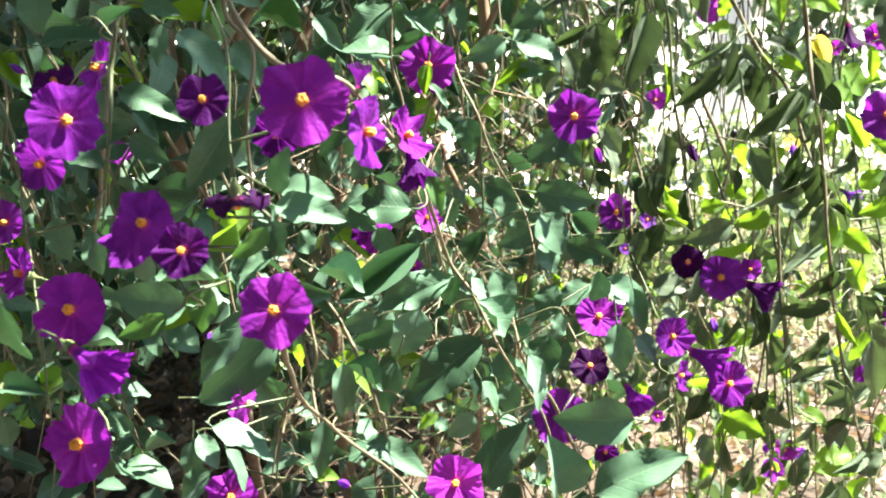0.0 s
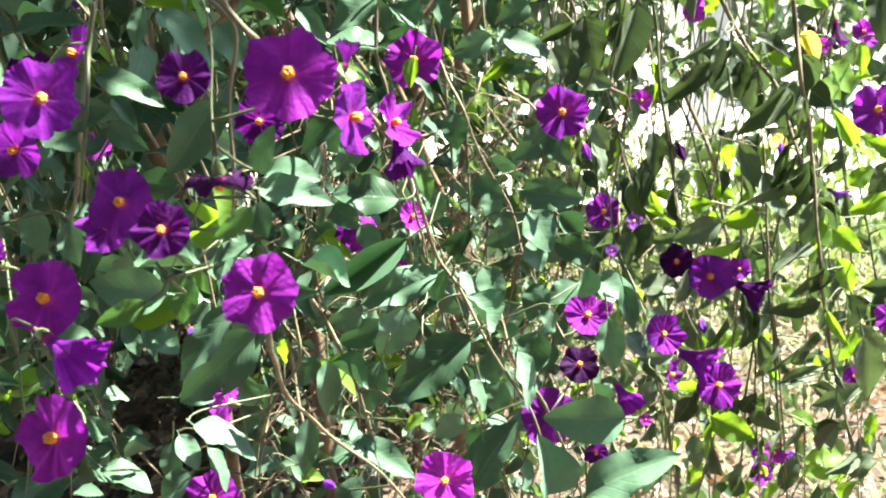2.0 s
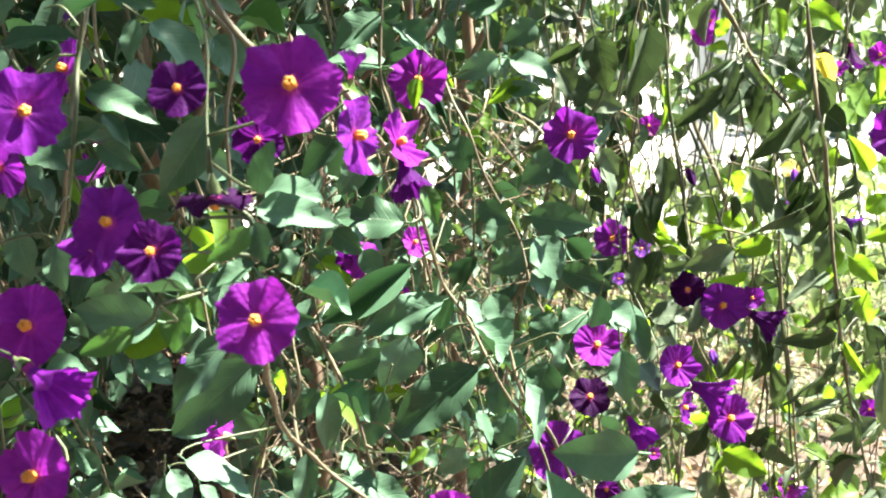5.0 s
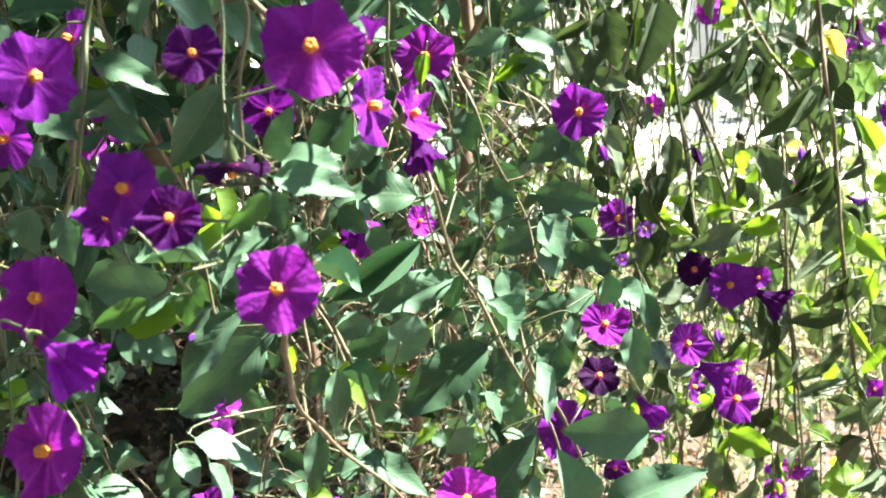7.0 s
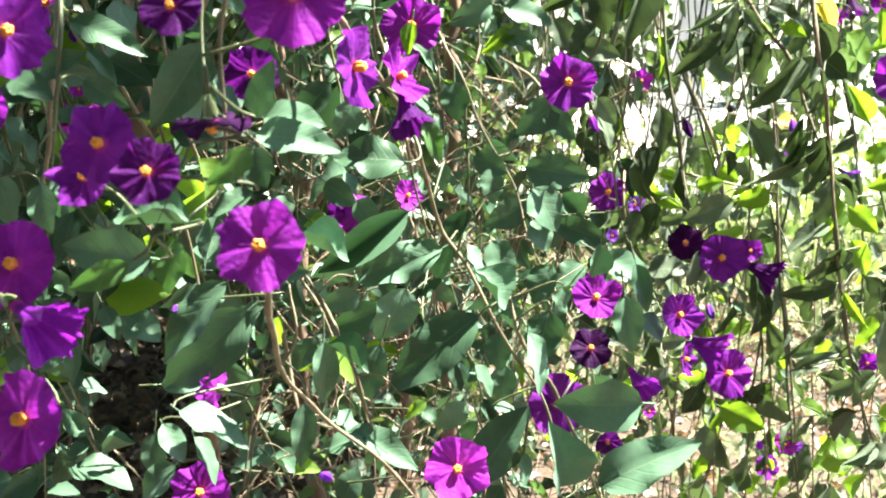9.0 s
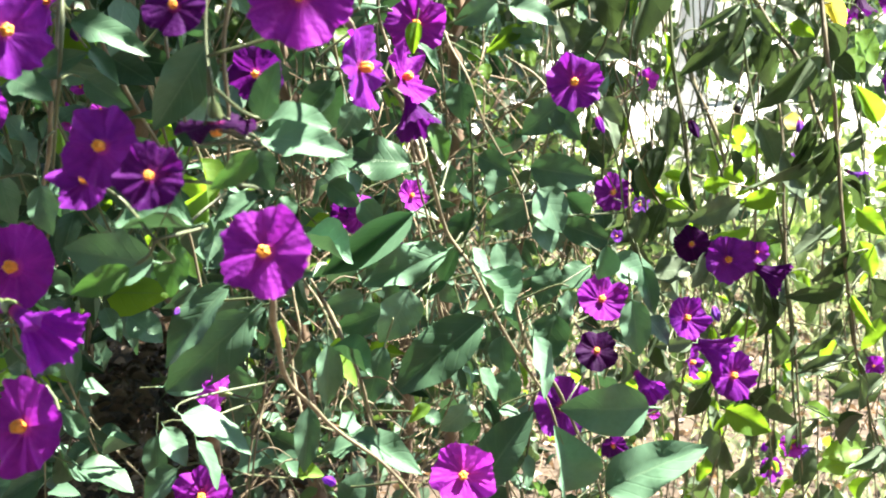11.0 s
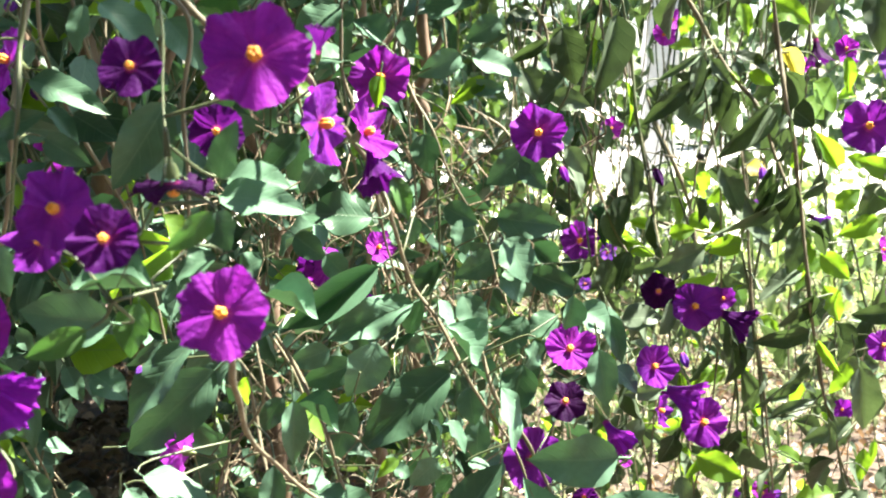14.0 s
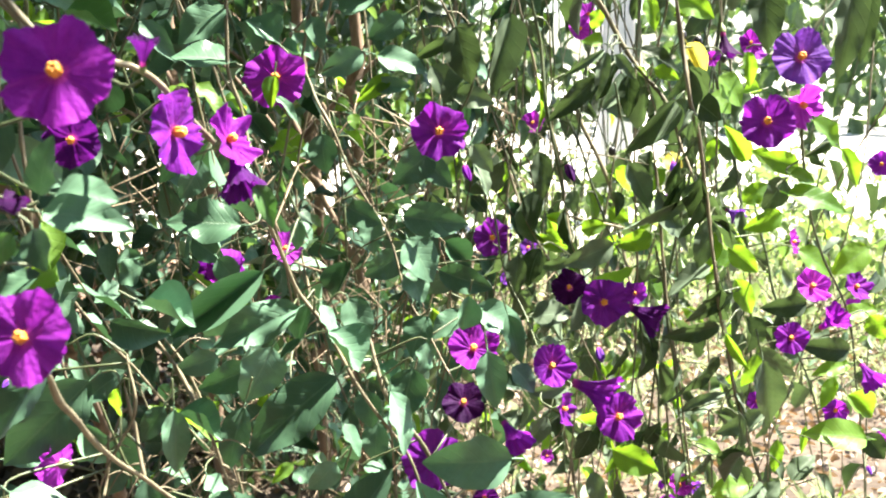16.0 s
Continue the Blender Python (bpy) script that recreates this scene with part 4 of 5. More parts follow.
leaf(b_inner, (-0.1720, 0.5500, 0.5520), (-0.1860, 0.5510, 0.5650), 0.0110, -8, "arch")
leaf(b_edge, (-0.1430, 0.4000, 0.5970), (-0.1560, 0.3980, 0.5900), 0.0120, 10, "flat")
leaf(b_top, (0.0090, 0.4600, 0.6720), (0.0020, 0.4630, 0.6540), 0.0078, -8, "fold")
leaf(b_fork, (-0.0290, 0.4200, 0.5820), (-0.0260, 0.4180, 0.5940), 0.0115, -8, "arch")
leaf(b_lit, (-0.0260, 0.5000, 0.7820), (-0.0450, 0.4960, 0.7680), 0.0165, -9, "flat")
leaf(b_lit, (-0.0250, 0.5000, 0.7600), (-0.0480, 0.5000, 0.7640), 0.0214, 20, "flat")
leaf(b_top, (0.0050, 0.4600, 0.7020), (0.0040, 0.4590, 0.6910), 0.0059, -8, "flat")
leaf(b_sun_two, (0.2360, 0.6400, 0.6090), (0.2260, 0.6390, 0.5950), 0.0097, -8, "flat", "shade_olive")
leaf(b_sun_two, (0.2280, 0.6400, 0.6540), (0.2110, 0.6340, 0.6410), 0.0164, 27, "fold", "young")
leaf(b_sun_two, (0.2250, 0.6200, 0.6870), (0.2380, 0.6200, 0.6970), 0.0113, 23, "flat", "young")
leaf(b_drop, (0.1240, 0.6600, 0.6890), (0.1180, 0.6560, 0.6650), 0.0128, 20, "cup", "shade_olive")
leaf(b_twig, (0.1550, 0.7000, 0.6840), (0.1670, 0.7020, 0.6650), 0.0149, -11, "arch", "young")
leaf(b_drop, (0.0600, 0.6600, 0.7580), (0.0740, 0.6570, 0.7420), 0.0158, 9, "arch", "shade_olive")
leaf(b_long, (0.1840, 0.6200, 0.7940), (0.2050, 0.6170, 0.7830), 0.0136, 24, "flat", "young")
leaf(b_long, (0.2090, 0.6200, 0.7530), (0.2230, 0.6210, 0.7380), 0.0178, 0, "flat", "young")
leaf(b_sun_two, (0.2320, 0.6400, 0.7070), (0.2200, 0.6390, 0.7260), 0.0112, -29, "fold", "young")
leaf(b_cross, (-0.0120, 0.5500, 0.7690), (-0.0240, 0.5500, 0.7800), 0.0161, 7, "fold")
leaf(b_lit, (-0.0600, 0.5500, 0.7790), (-0.0680, 0.5500, 0.7600), 0.0110, -29, "fold")
leaf(b_top, (-0.0510, 0.4500, 0.6870), (-0.0610, 0.4500, 0.6820), 0.0110, -5, "wavy")
leaf(b_cross, (0.0170, 0.6000, 0.6600), (0.0080, 0.6040, 0.6400), 0.0131, 4, "cup")
leaf(b_cross, (0.0260, 0.6200, 0.6790), (0.0290, 0.6160, 0.6610), 0.0132, -2, "flat")
leaf(b_mid, (0.0670, 0.6600, 0.6600), (0.0820, 0.6630, 0.6450), 0.0153, 15, "cup")
leaf(b_sun, (0.2980, 0.6200, 0.6240), (0.3060, 0.6150, 0.6120), 0.0125, 32, "wavy", "young")
leaf(b_sun, (0.2890, 0.6200, 0.5790), (0.3010, 0.6160, 0.5670), 0.0155, 7, "cup", "young")
leaf(b_sun_two, (0.2600, 0.6200, 0.5300), (0.2730, 0.6230, 0.5450), 0.0128, -16, "arch", "shade_olive")
leaf(b_fork_low, (-0.0480, 0.4000, 0.6570), (-0.0510, 0.4010, 0.6460), 0.0050, 11, "arch", "young")
leaf(b_fork_low, (-0.0470, 0.4200, 0.5920), (-0.0380, 0.4200, 0.5940), 0.0081, -22, "fold", "young")
leaf(b_inner, (-0.0040, 0.5000, 0.5870), (0.0030, 0.4990, 0.5840), 0.0078, -1, "wavy")
leaf(b_low, (0.0710, 0.5000, 0.6640), (0.0680, 0.5020, 0.6490), 0.0106, -23, "cup")
leaf(b_cross, (0.0730, 0.5700, 0.6390), (0.0570, 0.5660, 0.6290), 0.0143, 5, "flat")
leaf(b_slant, (0.1560, 0.6800, 0.7900), (0.1540, 0.6820, 0.7780), 0.0092, -13, "wavy", "young")
leaf(b_slant, (0.1590, 0.6800, 0.7710), (0.1480, 0.6820, 0.7750), 0.0120, 2, "arch", "young")
leaf(b_slant, (0.2010, 0.6400, 0.7870), (0.1880, 0.6380, 0.7840), 0.0092, -15, "cup", "young")
leaf(b_slant, (0.2310, 0.6200, 0.7460), (0.2210, 0.6180, 0.7440), 0.0075, -1, "cup", "young")
leaf(b_plumb_two, (0.1900, 0.7500, 0.6940), (0.1850, 0.7520, 0.6810), 0.0110, 21, "arch", "young")
leaf(b_plumb_two, (0.1790, 0.7500, 0.6650), (0.1920, 0.7450, 0.6580), 0.0115, 32, "flat", "young")
leaf(b_fine, (0.1310, 0.7000, 0.6680), (0.1470, 0.7000, 0.6640), 0.0071, 29, "cup", "young")
leaf(b_sun, (0.2310, 0.6000, 0.7120), (0.2210, 0.5980, 0.7160), 0.0082, -29, "flat", "young")
leaf(b_plumb, (0.1910, 0.6800, 0.6330), (0.1970, 0.6760, 0.6210), 0.0120, -15, "flat", "young")
leaf(b_plumb_two, (0.1990, 0.7200, 0.5700), (0.1780, 0.7130, 0.5620), 0.0128, -3, "wavy", "young")
leaf(b_sun_two, (0.2370, 0.6200, 0.6030), (0.2300, 0.6200, 0.5840), 0.0120, -32, "flat", "young")
leaf(b_plumb, (0.2220, 0.6300, 0.5380), (0.2360, 0.6320, 0.5240), 0.0166, -11, "fold", "shade_olive")
leaf(b_plumb_two, (0.1960, 0.7000, 0.5230), (0.2050, 0.6960, 0.5370), 0.0112, 25, "flat", "shade_olive")
leaf(b_red, (0.1540, 0.7000, 0.5860), (0.1650, 0.6930, 0.5650), 0.0143, 28, "flat", "shade_olive")
leaf(b_sun_two, (0.2290, 0.6400, 0.6410), (0.2420, 0.6440, 0.6190), 0.0123, 20, "flat", "young")
leaf(b_plumb, (0.2150, 0.6600, 0.4870), (0.2230, 0.6590, 0.5110), 0.0122, 2, "wavy", "shade_olive")
leaf(b_long, (0.2420, 0.6200, 0.5140), (0.2530, 0.6190, 0.5300), 0.0126, -9, "wavy", "shade_olive")
leaf(b_red, (0.1700, 0.7200, 0.4610), (0.1760, 0.7160, 0.4840), 0.0093, 15, "wavy", "young")
leaf(b_west, (-0.1507, 0.4200, 0.7651), (-0.1219, 0.4160, 0.7708), 0.0109, -5, "flat")
leaf(b_west, (-0.1034, 0.3720, 0.7524), (-0.0799, 0.3680, 0.7443), 0.0099, 0, "flat")
leaf(b_west, (-0.1007, 0.3400, 0.7390), (-0.0869, 0.3360, 0.7448), 0.0073, 30, "flat")
leaf(b_west, (-0.1058, 0.3350, 0.7374), (-0.0938, 0.3310, 0.7335), 0.0096, -10, "flat")
leaf(b_west, (-0.1048, 0.3850, 0.7351), (-0.0905, 0.3810, 0.7274), 0.0090, 30, "flat")
leaf(b_west, (-0.1049, 0.3900, 0.7437), (-0.0946, 0.3860, 0.7354), 0.0063, -15, "arch")
leaf(b_edge, (-0.1655, 0.4500, 0.7071), (-0.1605, 0.4460, 0.6948), 0.0074, -60, "flat")
leaf(b_edge, (-0.1641, 0.4500, 0.7072), (-0.1554, 0.4460, 0.7010), 0.0053, -35, "flat")
leaf(b_edge, (-0.1398, 0.4000, 0.7030), (-0.1348, 0.3960, 0.6871), 0.0128, 20, "flat")
leaf(b_edge, (-0.1101, 0.3600, 0.7065), (-0.1069, 0.3560, 0.6925), 0.0099, 20, "flat")
leaf(b_near, (-0.0741, 0.3450, 0.7721), (-0.0561, 0.3410, 0.7607), 0.0117, -20, "arch")
leaf(b_near, (-0.0605, 0.3600, 0.7693), (-0.0488, 0.3560, 0.7555), 0.0101, 5, "flat")
leaf(b_west, (-0.0912, 0.3850, 0.7747), (-0.0932, 0.3810, 0.7603), 0.0073, 5, "flat")
leaf(b_shade, (-0.0576, 0.3450, 0.7473), (-0.0715, 0.3410, 0.7244), 0.0132, -40, "flat")
leaf(b_near, (-0.0350, 0.3000, 0.7318), (-0.0309, 0.2960, 0.7447), 0.0073, 5, "flat")
leaf(b_near, (-0.0355, 0.3120, 0.7305), (-0.0207, 0.3080, 0.7303), 0.0106, -5, "flat")
leaf(b_near, (-0.0363, 0.3050, 0.7273), (-0.0160, 0.3010, 0.7253), 0.0096, 0, "flat")
leaf(b_near, (-0.0310, 0.2720, 0.7280), (-0.0388, 0.2680, 0.7206), 0.0059, -60, "flat", "fresh")
leaf(b_near, (-0.0342, 0.2920, 0.7256), (-0.0312, 0.2880, 0.7175), 0.0080, 30, "flat")
leaf(b_near, (-0.0361, 0.3000, 0.7147), (-0.0458, 0.2960, 0.7097), 0.0056, 0, "flat")
leaf(b_near, (-0.0522, 0.3050, 0.7063), (-0.0702, 0.3010, 0.7053), 0.0134, 20, "cup")
leaf(b_near, (-0.0661, 0.3180, 0.6945), (-0.0873, 0.3140, 0.6979), 0.0133, -40, "flat")
leaf(b_near, (-0.0635, 0.2920, 0.6990), (-0.0757, 0.2880, 0.6934), 0.0065, -45, "flat", "fresh")
leaf(b_shade, (-0.0641, 0.3350, 0.6956), (-0.0666, 0.3310, 0.6819), 0.0110, 15, "flat", "fresh")
leaf(b_fork_low, (-0.0658, 0.4000, 0.6685), (-0.0891, 0.3960, 0.6409), 0.0142, 5, "flat")
leaf(b_fork_low, (-0.0630, 0.4200, 0.6533), (-0.0941, 0.4160, 0.6240), 0.0212, -30, "flat")
leaf(b_inner, (-0.1255, 0.4500, 0.6456), (-0.1184, 0.4460, 0.6332), 0.0077, 0, "flat")
leaf(b_inner, (-0.1491, 0.5500, 0.6135), (-0.1320, 0.5460, 0.6031), 0.0166, -10, "flat")
leaf(b_fork_low, (-0.0793, 0.3850, 0.6283), (-0.0554, 0.3810, 0.6192), 0.0133, -35, "flat")
leaf(b_fork_low, (-0.0760, 0.3900, 0.6175), (-0.0672, 0.3860, 0.6028), 0.0090, -55, "flat")
leaf(b_inner, (-0.1587, 0.5000, 0.5585), (-0.1322, 0.4960, 0.5505), 0.0186, -40, "flat")
leaf(b_stalk, (-0.0823, 0.3000, 0.6801), (-0.0879, 0.2960, 0.6712), 0.0087, -65, "flat")
leaf(b_edge, (-0.1180, 0.4000, 0.6476), (-0.1184, 0.3960, 0.6326), 0.0058, -5, "flat")
leaf(b_edge, (-0.1415, 0.4000, 0.6379), (-0.1288, 0.3960, 0.6461), 0.0098, 20, "flat")
leaf(b_fork_low, (-0.1073, 0.4500, 0.5944), (-0.1071, 0.4460, 0.5758), 0.0106, 10, "flat")
leaf(b_fork_low, (-0.0954, 0.4200, 0.6099), (-0.0866, 0.4160, 0.5970), 0.0091, -10, "flat")
leaf(b_inner, (-0.1040, 0.4500, 0.6145), (-0.0830, 0.4460, 0.6176), 0.0077, 30, "flat")
leaf(b_top, (-0.0072, 0.4000, 0.7096), (-0.0298, 0.3960, 0.7126), 0.0144, -12, "wavy")
leaf(b_top, (-0.0003, 0.3850, 0.7242), (0.0061, 0.3810, 0.7131), 0.0067, -10, "arch", "fresh")
leaf(b_lit, (-0.0121, 0.5400, 0.7541), (-0.0138, 0.5360, 0.7405), 0.0074, 0, "fold", "young")
leaf(b_lit, (-0.0120, 0.5400, 0.7447), (-0.0004, 0.5360, 0.7372), 0.0054, -20, "arch")
leaf(b_cross, (0.0248, 0.6000, 0.7654), (0.0039, 0.5960, 0.7540), 0.0135, -40, "flat")
leaf(b_mid, (0.0313, 0.6200, 0.7637), (0.0574, 0.6160, 0.7561), 0.0150, 5, "flat")
leaf(b_cross, (0.0442, 0.6000, 0.7825), (0.0276, 0.5960, 0.7716), 0.0135, -40, "flat")
leaf(b_mid, (0.0294, 0.6200, 0.7481), (0.0485, 0.6160, 0.7486), 0.0093, 30, "flat")
leaf(b_mid, (0.0694, 0.6200, 0.7723), (0.0507, 0.6160, 0.7615), 0.0073, -40, "arch", "shade_olive")
leaf(b_lit, (0.0074, 0.5500, 0.7283), (0.0089, 0.5460, 0.7105), 0.0136, 15, "flat")
leaf(b_cross, (0.0589, 0.6000, 0.7165), (0.0390, 0.5960, 0.7001), 0.0172, -35, "flat")
leaf(b_mid, (0.0532, 0.6000, 0.7140), (0.0687, 0.5960, 0.6982), 0.0132, 25, "flat")
leaf(b_cross, (0.0170, 0.5700, 0.6921), (0.0335, 0.5660, 0.6844), 0.0127, 30, "flat")
leaf(b_mid, (0.0439, 0.6000, 0.6832), (0.0771, 0.5960, 0.6793), 0.0187, 35, "flat")
leaf(b_cross, (0.0458, 0.5600, 0.6784), (0.0584, 0.5560, 0.6586), 0.0194, -5, "flat")
leaf(b_mid, (0.0628, 0.6200, 0.6510), (0.0917, 0.6160, 0.6413), 0.0152, 35, "flat")
leaf(b_cross, (0.0446, 0.6000, 0.6641), (0.0242, 0.5960, 0.6525), 0.0157, -40, "flat")
leaf(b_cross, (0.0376, 0.6200, 0.7542), (0.0207, 0.6160, 0.7398), 0.0092, -40, "flat", "young")
leaf(b_cross, (0.0163, 0.6000, 0.7420), (0.0113, 0.5960, 0.7369), 0.0077, -50, "flat", "young")
leaf(b_cross, (0.0188, 0.6000, 0.7349), (0.0213, 0.5960, 0.7275), 0.0066, 0, "flat", "young")
leaf(b_mid, (0.0399, 0.6200, 0.7404), (0.0453, 0.6160, 0.7339), 0.0081, 0, "flat", "young")
leaf(b_lit, (-0.0325, 0.5000, 0.6808), (-0.0231, 0.4960, 0.6699), 0.0113, 30, "flat")
leaf(b_inner, (-0.0525, 0.5500, 0.6808), (-0.0379, 0.5460, 0.6704), 0.0124, 30, "flat")
leaf(b_lit, (-0.0284, 0.4500, 0.7255), (-0.0351, 0.4460, 0.7119), 0.0127, -55, "flat")
leaf(b_lit, (-0.0087, 0.4600, 0.6830), (-0.0429, 0.4560, 0.6593), 0.0135, -30, "cup")
leaf(b_top, (0.0048, 0.4550, 0.6700), (-0.0281, 0.4510, 0.6573), 0.0154, -15, "wavy")
leaf(b_top, (0.0050, 0.4600, 0.6564), (-0.0035, 0.4560, 0.6508), 0.0060, 30, "flat")
leaf(b_fork, (-0.0468, 0.4300, 0.6780), (-0.0285, 0.4260, 0.6692), 0.0129, -30, "cup")
leaf(b_lit, (-0.0286, 0.4700, 0.6477), (-0.0442, 0.4660, 0.6426), 0.0108, -45, "flat")
leaf(b_lit, (-0.0117, 0.5000, 0.6427), (-0.0230, 0.4960, 0.6194), 0.0214, -50, "flat")
leaf(b_lit, (-0.0220, 0.5200, 0.6286), (-0.0459, 0.5160, 0.6191), 0.0144, -40, "flat")
leaf(b_low, (0.0188, 0.4450, 0.6463), (-0.0156, 0.4410, 0.6169), 0.0202, -8, "flat")
leaf(b_top, (0.0233, 0.4500, 0.6743), (0.0308, 0.4460, 0.6590), 0.0119, 0, "flat")
leaf(b_top, (0.0173, 0.4300, 0.6674), (0.0271, 0.4260, 0.6532), 0.0162, -35, "cup")
leaf(b_top, (0.0141, 0.4350, 0.6756), (0.0199, 0.4310, 0.6630), 0.0074, -40, "flat")
leaf(b_low, (0.0469, 0.4600, 0.6447), (0.0420, 0.4560, 0.6247), 0.0154, -10, "wavy")
leaf(b_low, (0.0384, 0.4550, 0.6371), (0.0453, 0.4510, 0.6131), 0.0125, -40, "flat")
leaf(b_low, (0.0862, 0.4650, 0.6056), (0.0509, 0.4610, 0.6050), 0.0219, -40, "flat")
leaf(b_fork, (0.0213, 0.4500, 0.5785), (0.0371, 0.4460, 0.6098), 0.0198, -15, "flat")
leaf(b_low, (0.0532, 0.4600, 0.5711), (0.0512, 0.4560, 0.5988), 0.0228, 35, "fold")
leaf(b_low, (0.0713, 0.4700, 0.5670), (0.1102, 0.4660, 0.5903), 0.0212, -5, "flat")
leaf(b_fork, (-0.0376, 0.4300, 0.6394), (-0.0362, 0.4260, 0.6156), 0.0102, -15, "arch")
leaf(b_fork, (-0.0374, 0.4350, 0.6365), (-0.0219, 0.4310, 0.6262), 0.0091, -35, "cup")
leaf(b_fork, (-0.0417, 0.4320, 0.6399), (-0.0496, 0.4280, 0.6277), 0.0085, -20, "arch")
leaf(b_inner, (-0.0208, 0.4800, 0.6235), (-0.0283, 0.4760, 0.5976), 0.0131, 0, "flat")
leaf(b_fork_low, (-0.0403, 0.4000, 0.6267), (-0.0412, 0.3960, 0.6041), 0.0089, -15, "flat")
leaf(b_fork, (-0.0312, 0.4500, 0.5960), (-0.0019, 0.4460, 0.5882), 0.0136, -12, "arch")
leaf(b_fork, (-0.0387, 0.4520, 0.5886), (-0.0246, 0.4480, 0.5956), 0.0119, -25, "flat")
leaf(b_lit, (0.0279, 0.5000, 0.6233), (0.0298, 0.4960, 0.6076), 0.0121, 15, "flat")
leaf(b_lit, (0.0324, 0.5000, 0.6089), (0.0308, 0.4960, 0.5924), 0.0124, 15, "flat")
leaf(b_lit, (0.0186, 0.4800, 0.6153), (0.0265, 0.4760, 0.6034), 0.0089, -40, "flat")
leaf(b_lit, (0.0144, 0.5000, 0.5914), (0.0031, 0.4960, 0.5804), 0.0135, -50, "flat")
leaf(b_fork, (-0.0016, 0.4800, 0.5985), (-0.0105, 0.4760, 0.5936), 0.0058, 0, "arch", "young")
leaf(b_low, (0.0273, 0.4800, 0.5974), (0.0363, 0.4760, 0.5962), 0.0076, -30, "flat")
leaf(b_cross, (0.0459, 0.5600, 0.6628), (0.0539, 0.5560, 0.6487), 0.0143, -10, "flat")
leaf(b_cross, (0.0553, 0.5500, 0.6428), (0.0459, 0.5460, 0.6250), 0.0175, 25, "flat")
leaf(b_cross, (0.0754, 0.5200, 0.6545), (0.0983, 0.5160, 0.6420), 0.0148, 5, "flat")
leaf(b_cross, (0.0890, 0.5150, 0.6521), (0.0951, 0.5110, 0.6309), 0.0091, 5, "flat")
leaf(b_drop, (0.1120, 0.6100, 0.6275), (0.1324, 0.6060, 0.6310), 0.0171, -5, "flat", "shade_olive")
leaf(b_low, (0.0753, 0.4550, 0.6525), (0.0786, 0.4510, 0.6308), 0.0121, 8, "flat")
leaf(b_cross, (0.0897, 0.5000, 0.6329), (0.0994, 0.4960, 0.6232), 0.0133, -25, "flat")
leaf(b_mid, (0.1210, 0.5500, 0.6073), (0.1026, 0.5460, 0.6063), 0.0078, -40, "flat", "shade_olive")
leaf(b_mid, (0.1120, 0.5500, 0.5932), (0.1002, 0.5460, 0.5780), 0.0115, -40, "flat", "shade_olive")
leaf(b_fine, (0.1527, 0.6500, 0.5497), (0.1437, 0.6460, 0.5337), 0.0155, -35, "flat", "shade_olive")
leaf(b_fine, (0.1629, 0.6400, 0.5415), (0.1896, 0.6360, 0.5291), 0.0170, 30, "flat", "young")
leaf(b_long, (0.2128, 0.6100, 0.6047), (0.1865, 0.6060, 0.5783), 0.0117, -30, "turn", "shade_olive")
leaf(b_long, (0.1948, 0.6120, 0.5739), (0.2175, 0.6080, 0.5850), 0.0090, 20, "arch", "shade_olive")
leaf(b_long, (0.2117, 0.6100, 0.6220), (0.1844, 0.6060, 0.6147), 0.0107, -40, "arch", "shade_olive")
leaf(b_long, (0.2458, 0.6300, 0.5667), (0.2190, 0.6260, 0.5545), 0.0128, -35, "flat", "shade_olive")
leaf(b_long, (0.2100, 0.6200, 0.6509), (0.1848, 0.6160, 0.6439), 0.0135, 25, "arch", "shade_olive")
leaf(b_long, (0.2154, 0.6000, 0.6415), (0.1906, 0.5960, 0.6283), 0.0088, -10, "turn", "shade_olive")
leaf(b_plumb_two, (0.2291, 0.7000, 0.5227), (0.2455, 0.6960, 0.5164), 0.0117, 0, "flat", "young")
leaf(b_plumb, (0.1734, 0.6200, 0.6102), (0.1727, 0.6160, 0.5904), 0.0101, -35, "fold", "shade_olive")
leaf(b_plumb_two, (0.2663, 0.7000, 0.4855), (0.2378, 0.6960, 0.4832), 0.0159, 0, "flat", "young")
leaf(b_fine, (0.1449, 0.6000, 0.5449), (0.1472, 0.5960, 0.5257), 0.0105, 15, "flat", "shade_olive")
leaf(b_mid, (0.0669, 0.5300, 0.7753), (0.0731, 0.5260, 0.7511), 0.0159, 15, "flat", "shade_olive")
leaf(b_mid, (0.0905, 0.5300, 0.7811), (0.0814, 0.5260, 0.7452), 0.0131, -15, "cup", "shade_olive")
leaf(b_mid, (0.0704, 0.6000, 0.7449), (0.0898, 0.5960, 0.7404), 0.0119, 30, "flat", "shade_olive")
leaf(b_mid, (0.0791, 0.6000, 0.7193), (0.0888, 0.5960, 0.7060), 0.0103, 25, "flat", "shade_olive")
leaf(b_mid, (0.0795, 0.6000, 0.7123), (0.0880, 0.5960, 0.6940), 0.0106, -30, "flat", "shade_olive")
leaf(b_drop, (0.1153, 0.6200, 0.7144), (0.1177, 0.6160, 0.6889), 0.0116, -5, "flat", "shade_olive")
leaf(b_slant, (0.1434, 0.6100, 0.7525), (0.1182, 0.6060, 0.7305), 0.0108, -30, "flat", "shade_olive")
leaf(b_slant, (0.1641, 0.6300, 0.7538), (0.1630, 0.6260, 0.7315), 0.0112, 5, "flat", "shade_olive")
leaf(b_slant, (0.1849, 0.6150, 0.7402), (0.1600, 0.6110, 0.7135), 0.0131, -30, "fold", "shade_olive")
leaf(b_long, (0.1955, 0.6200, 0.7414), (0.2101, 0.6160, 0.7305), 0.0149, 30, "flat", "shade_olive")
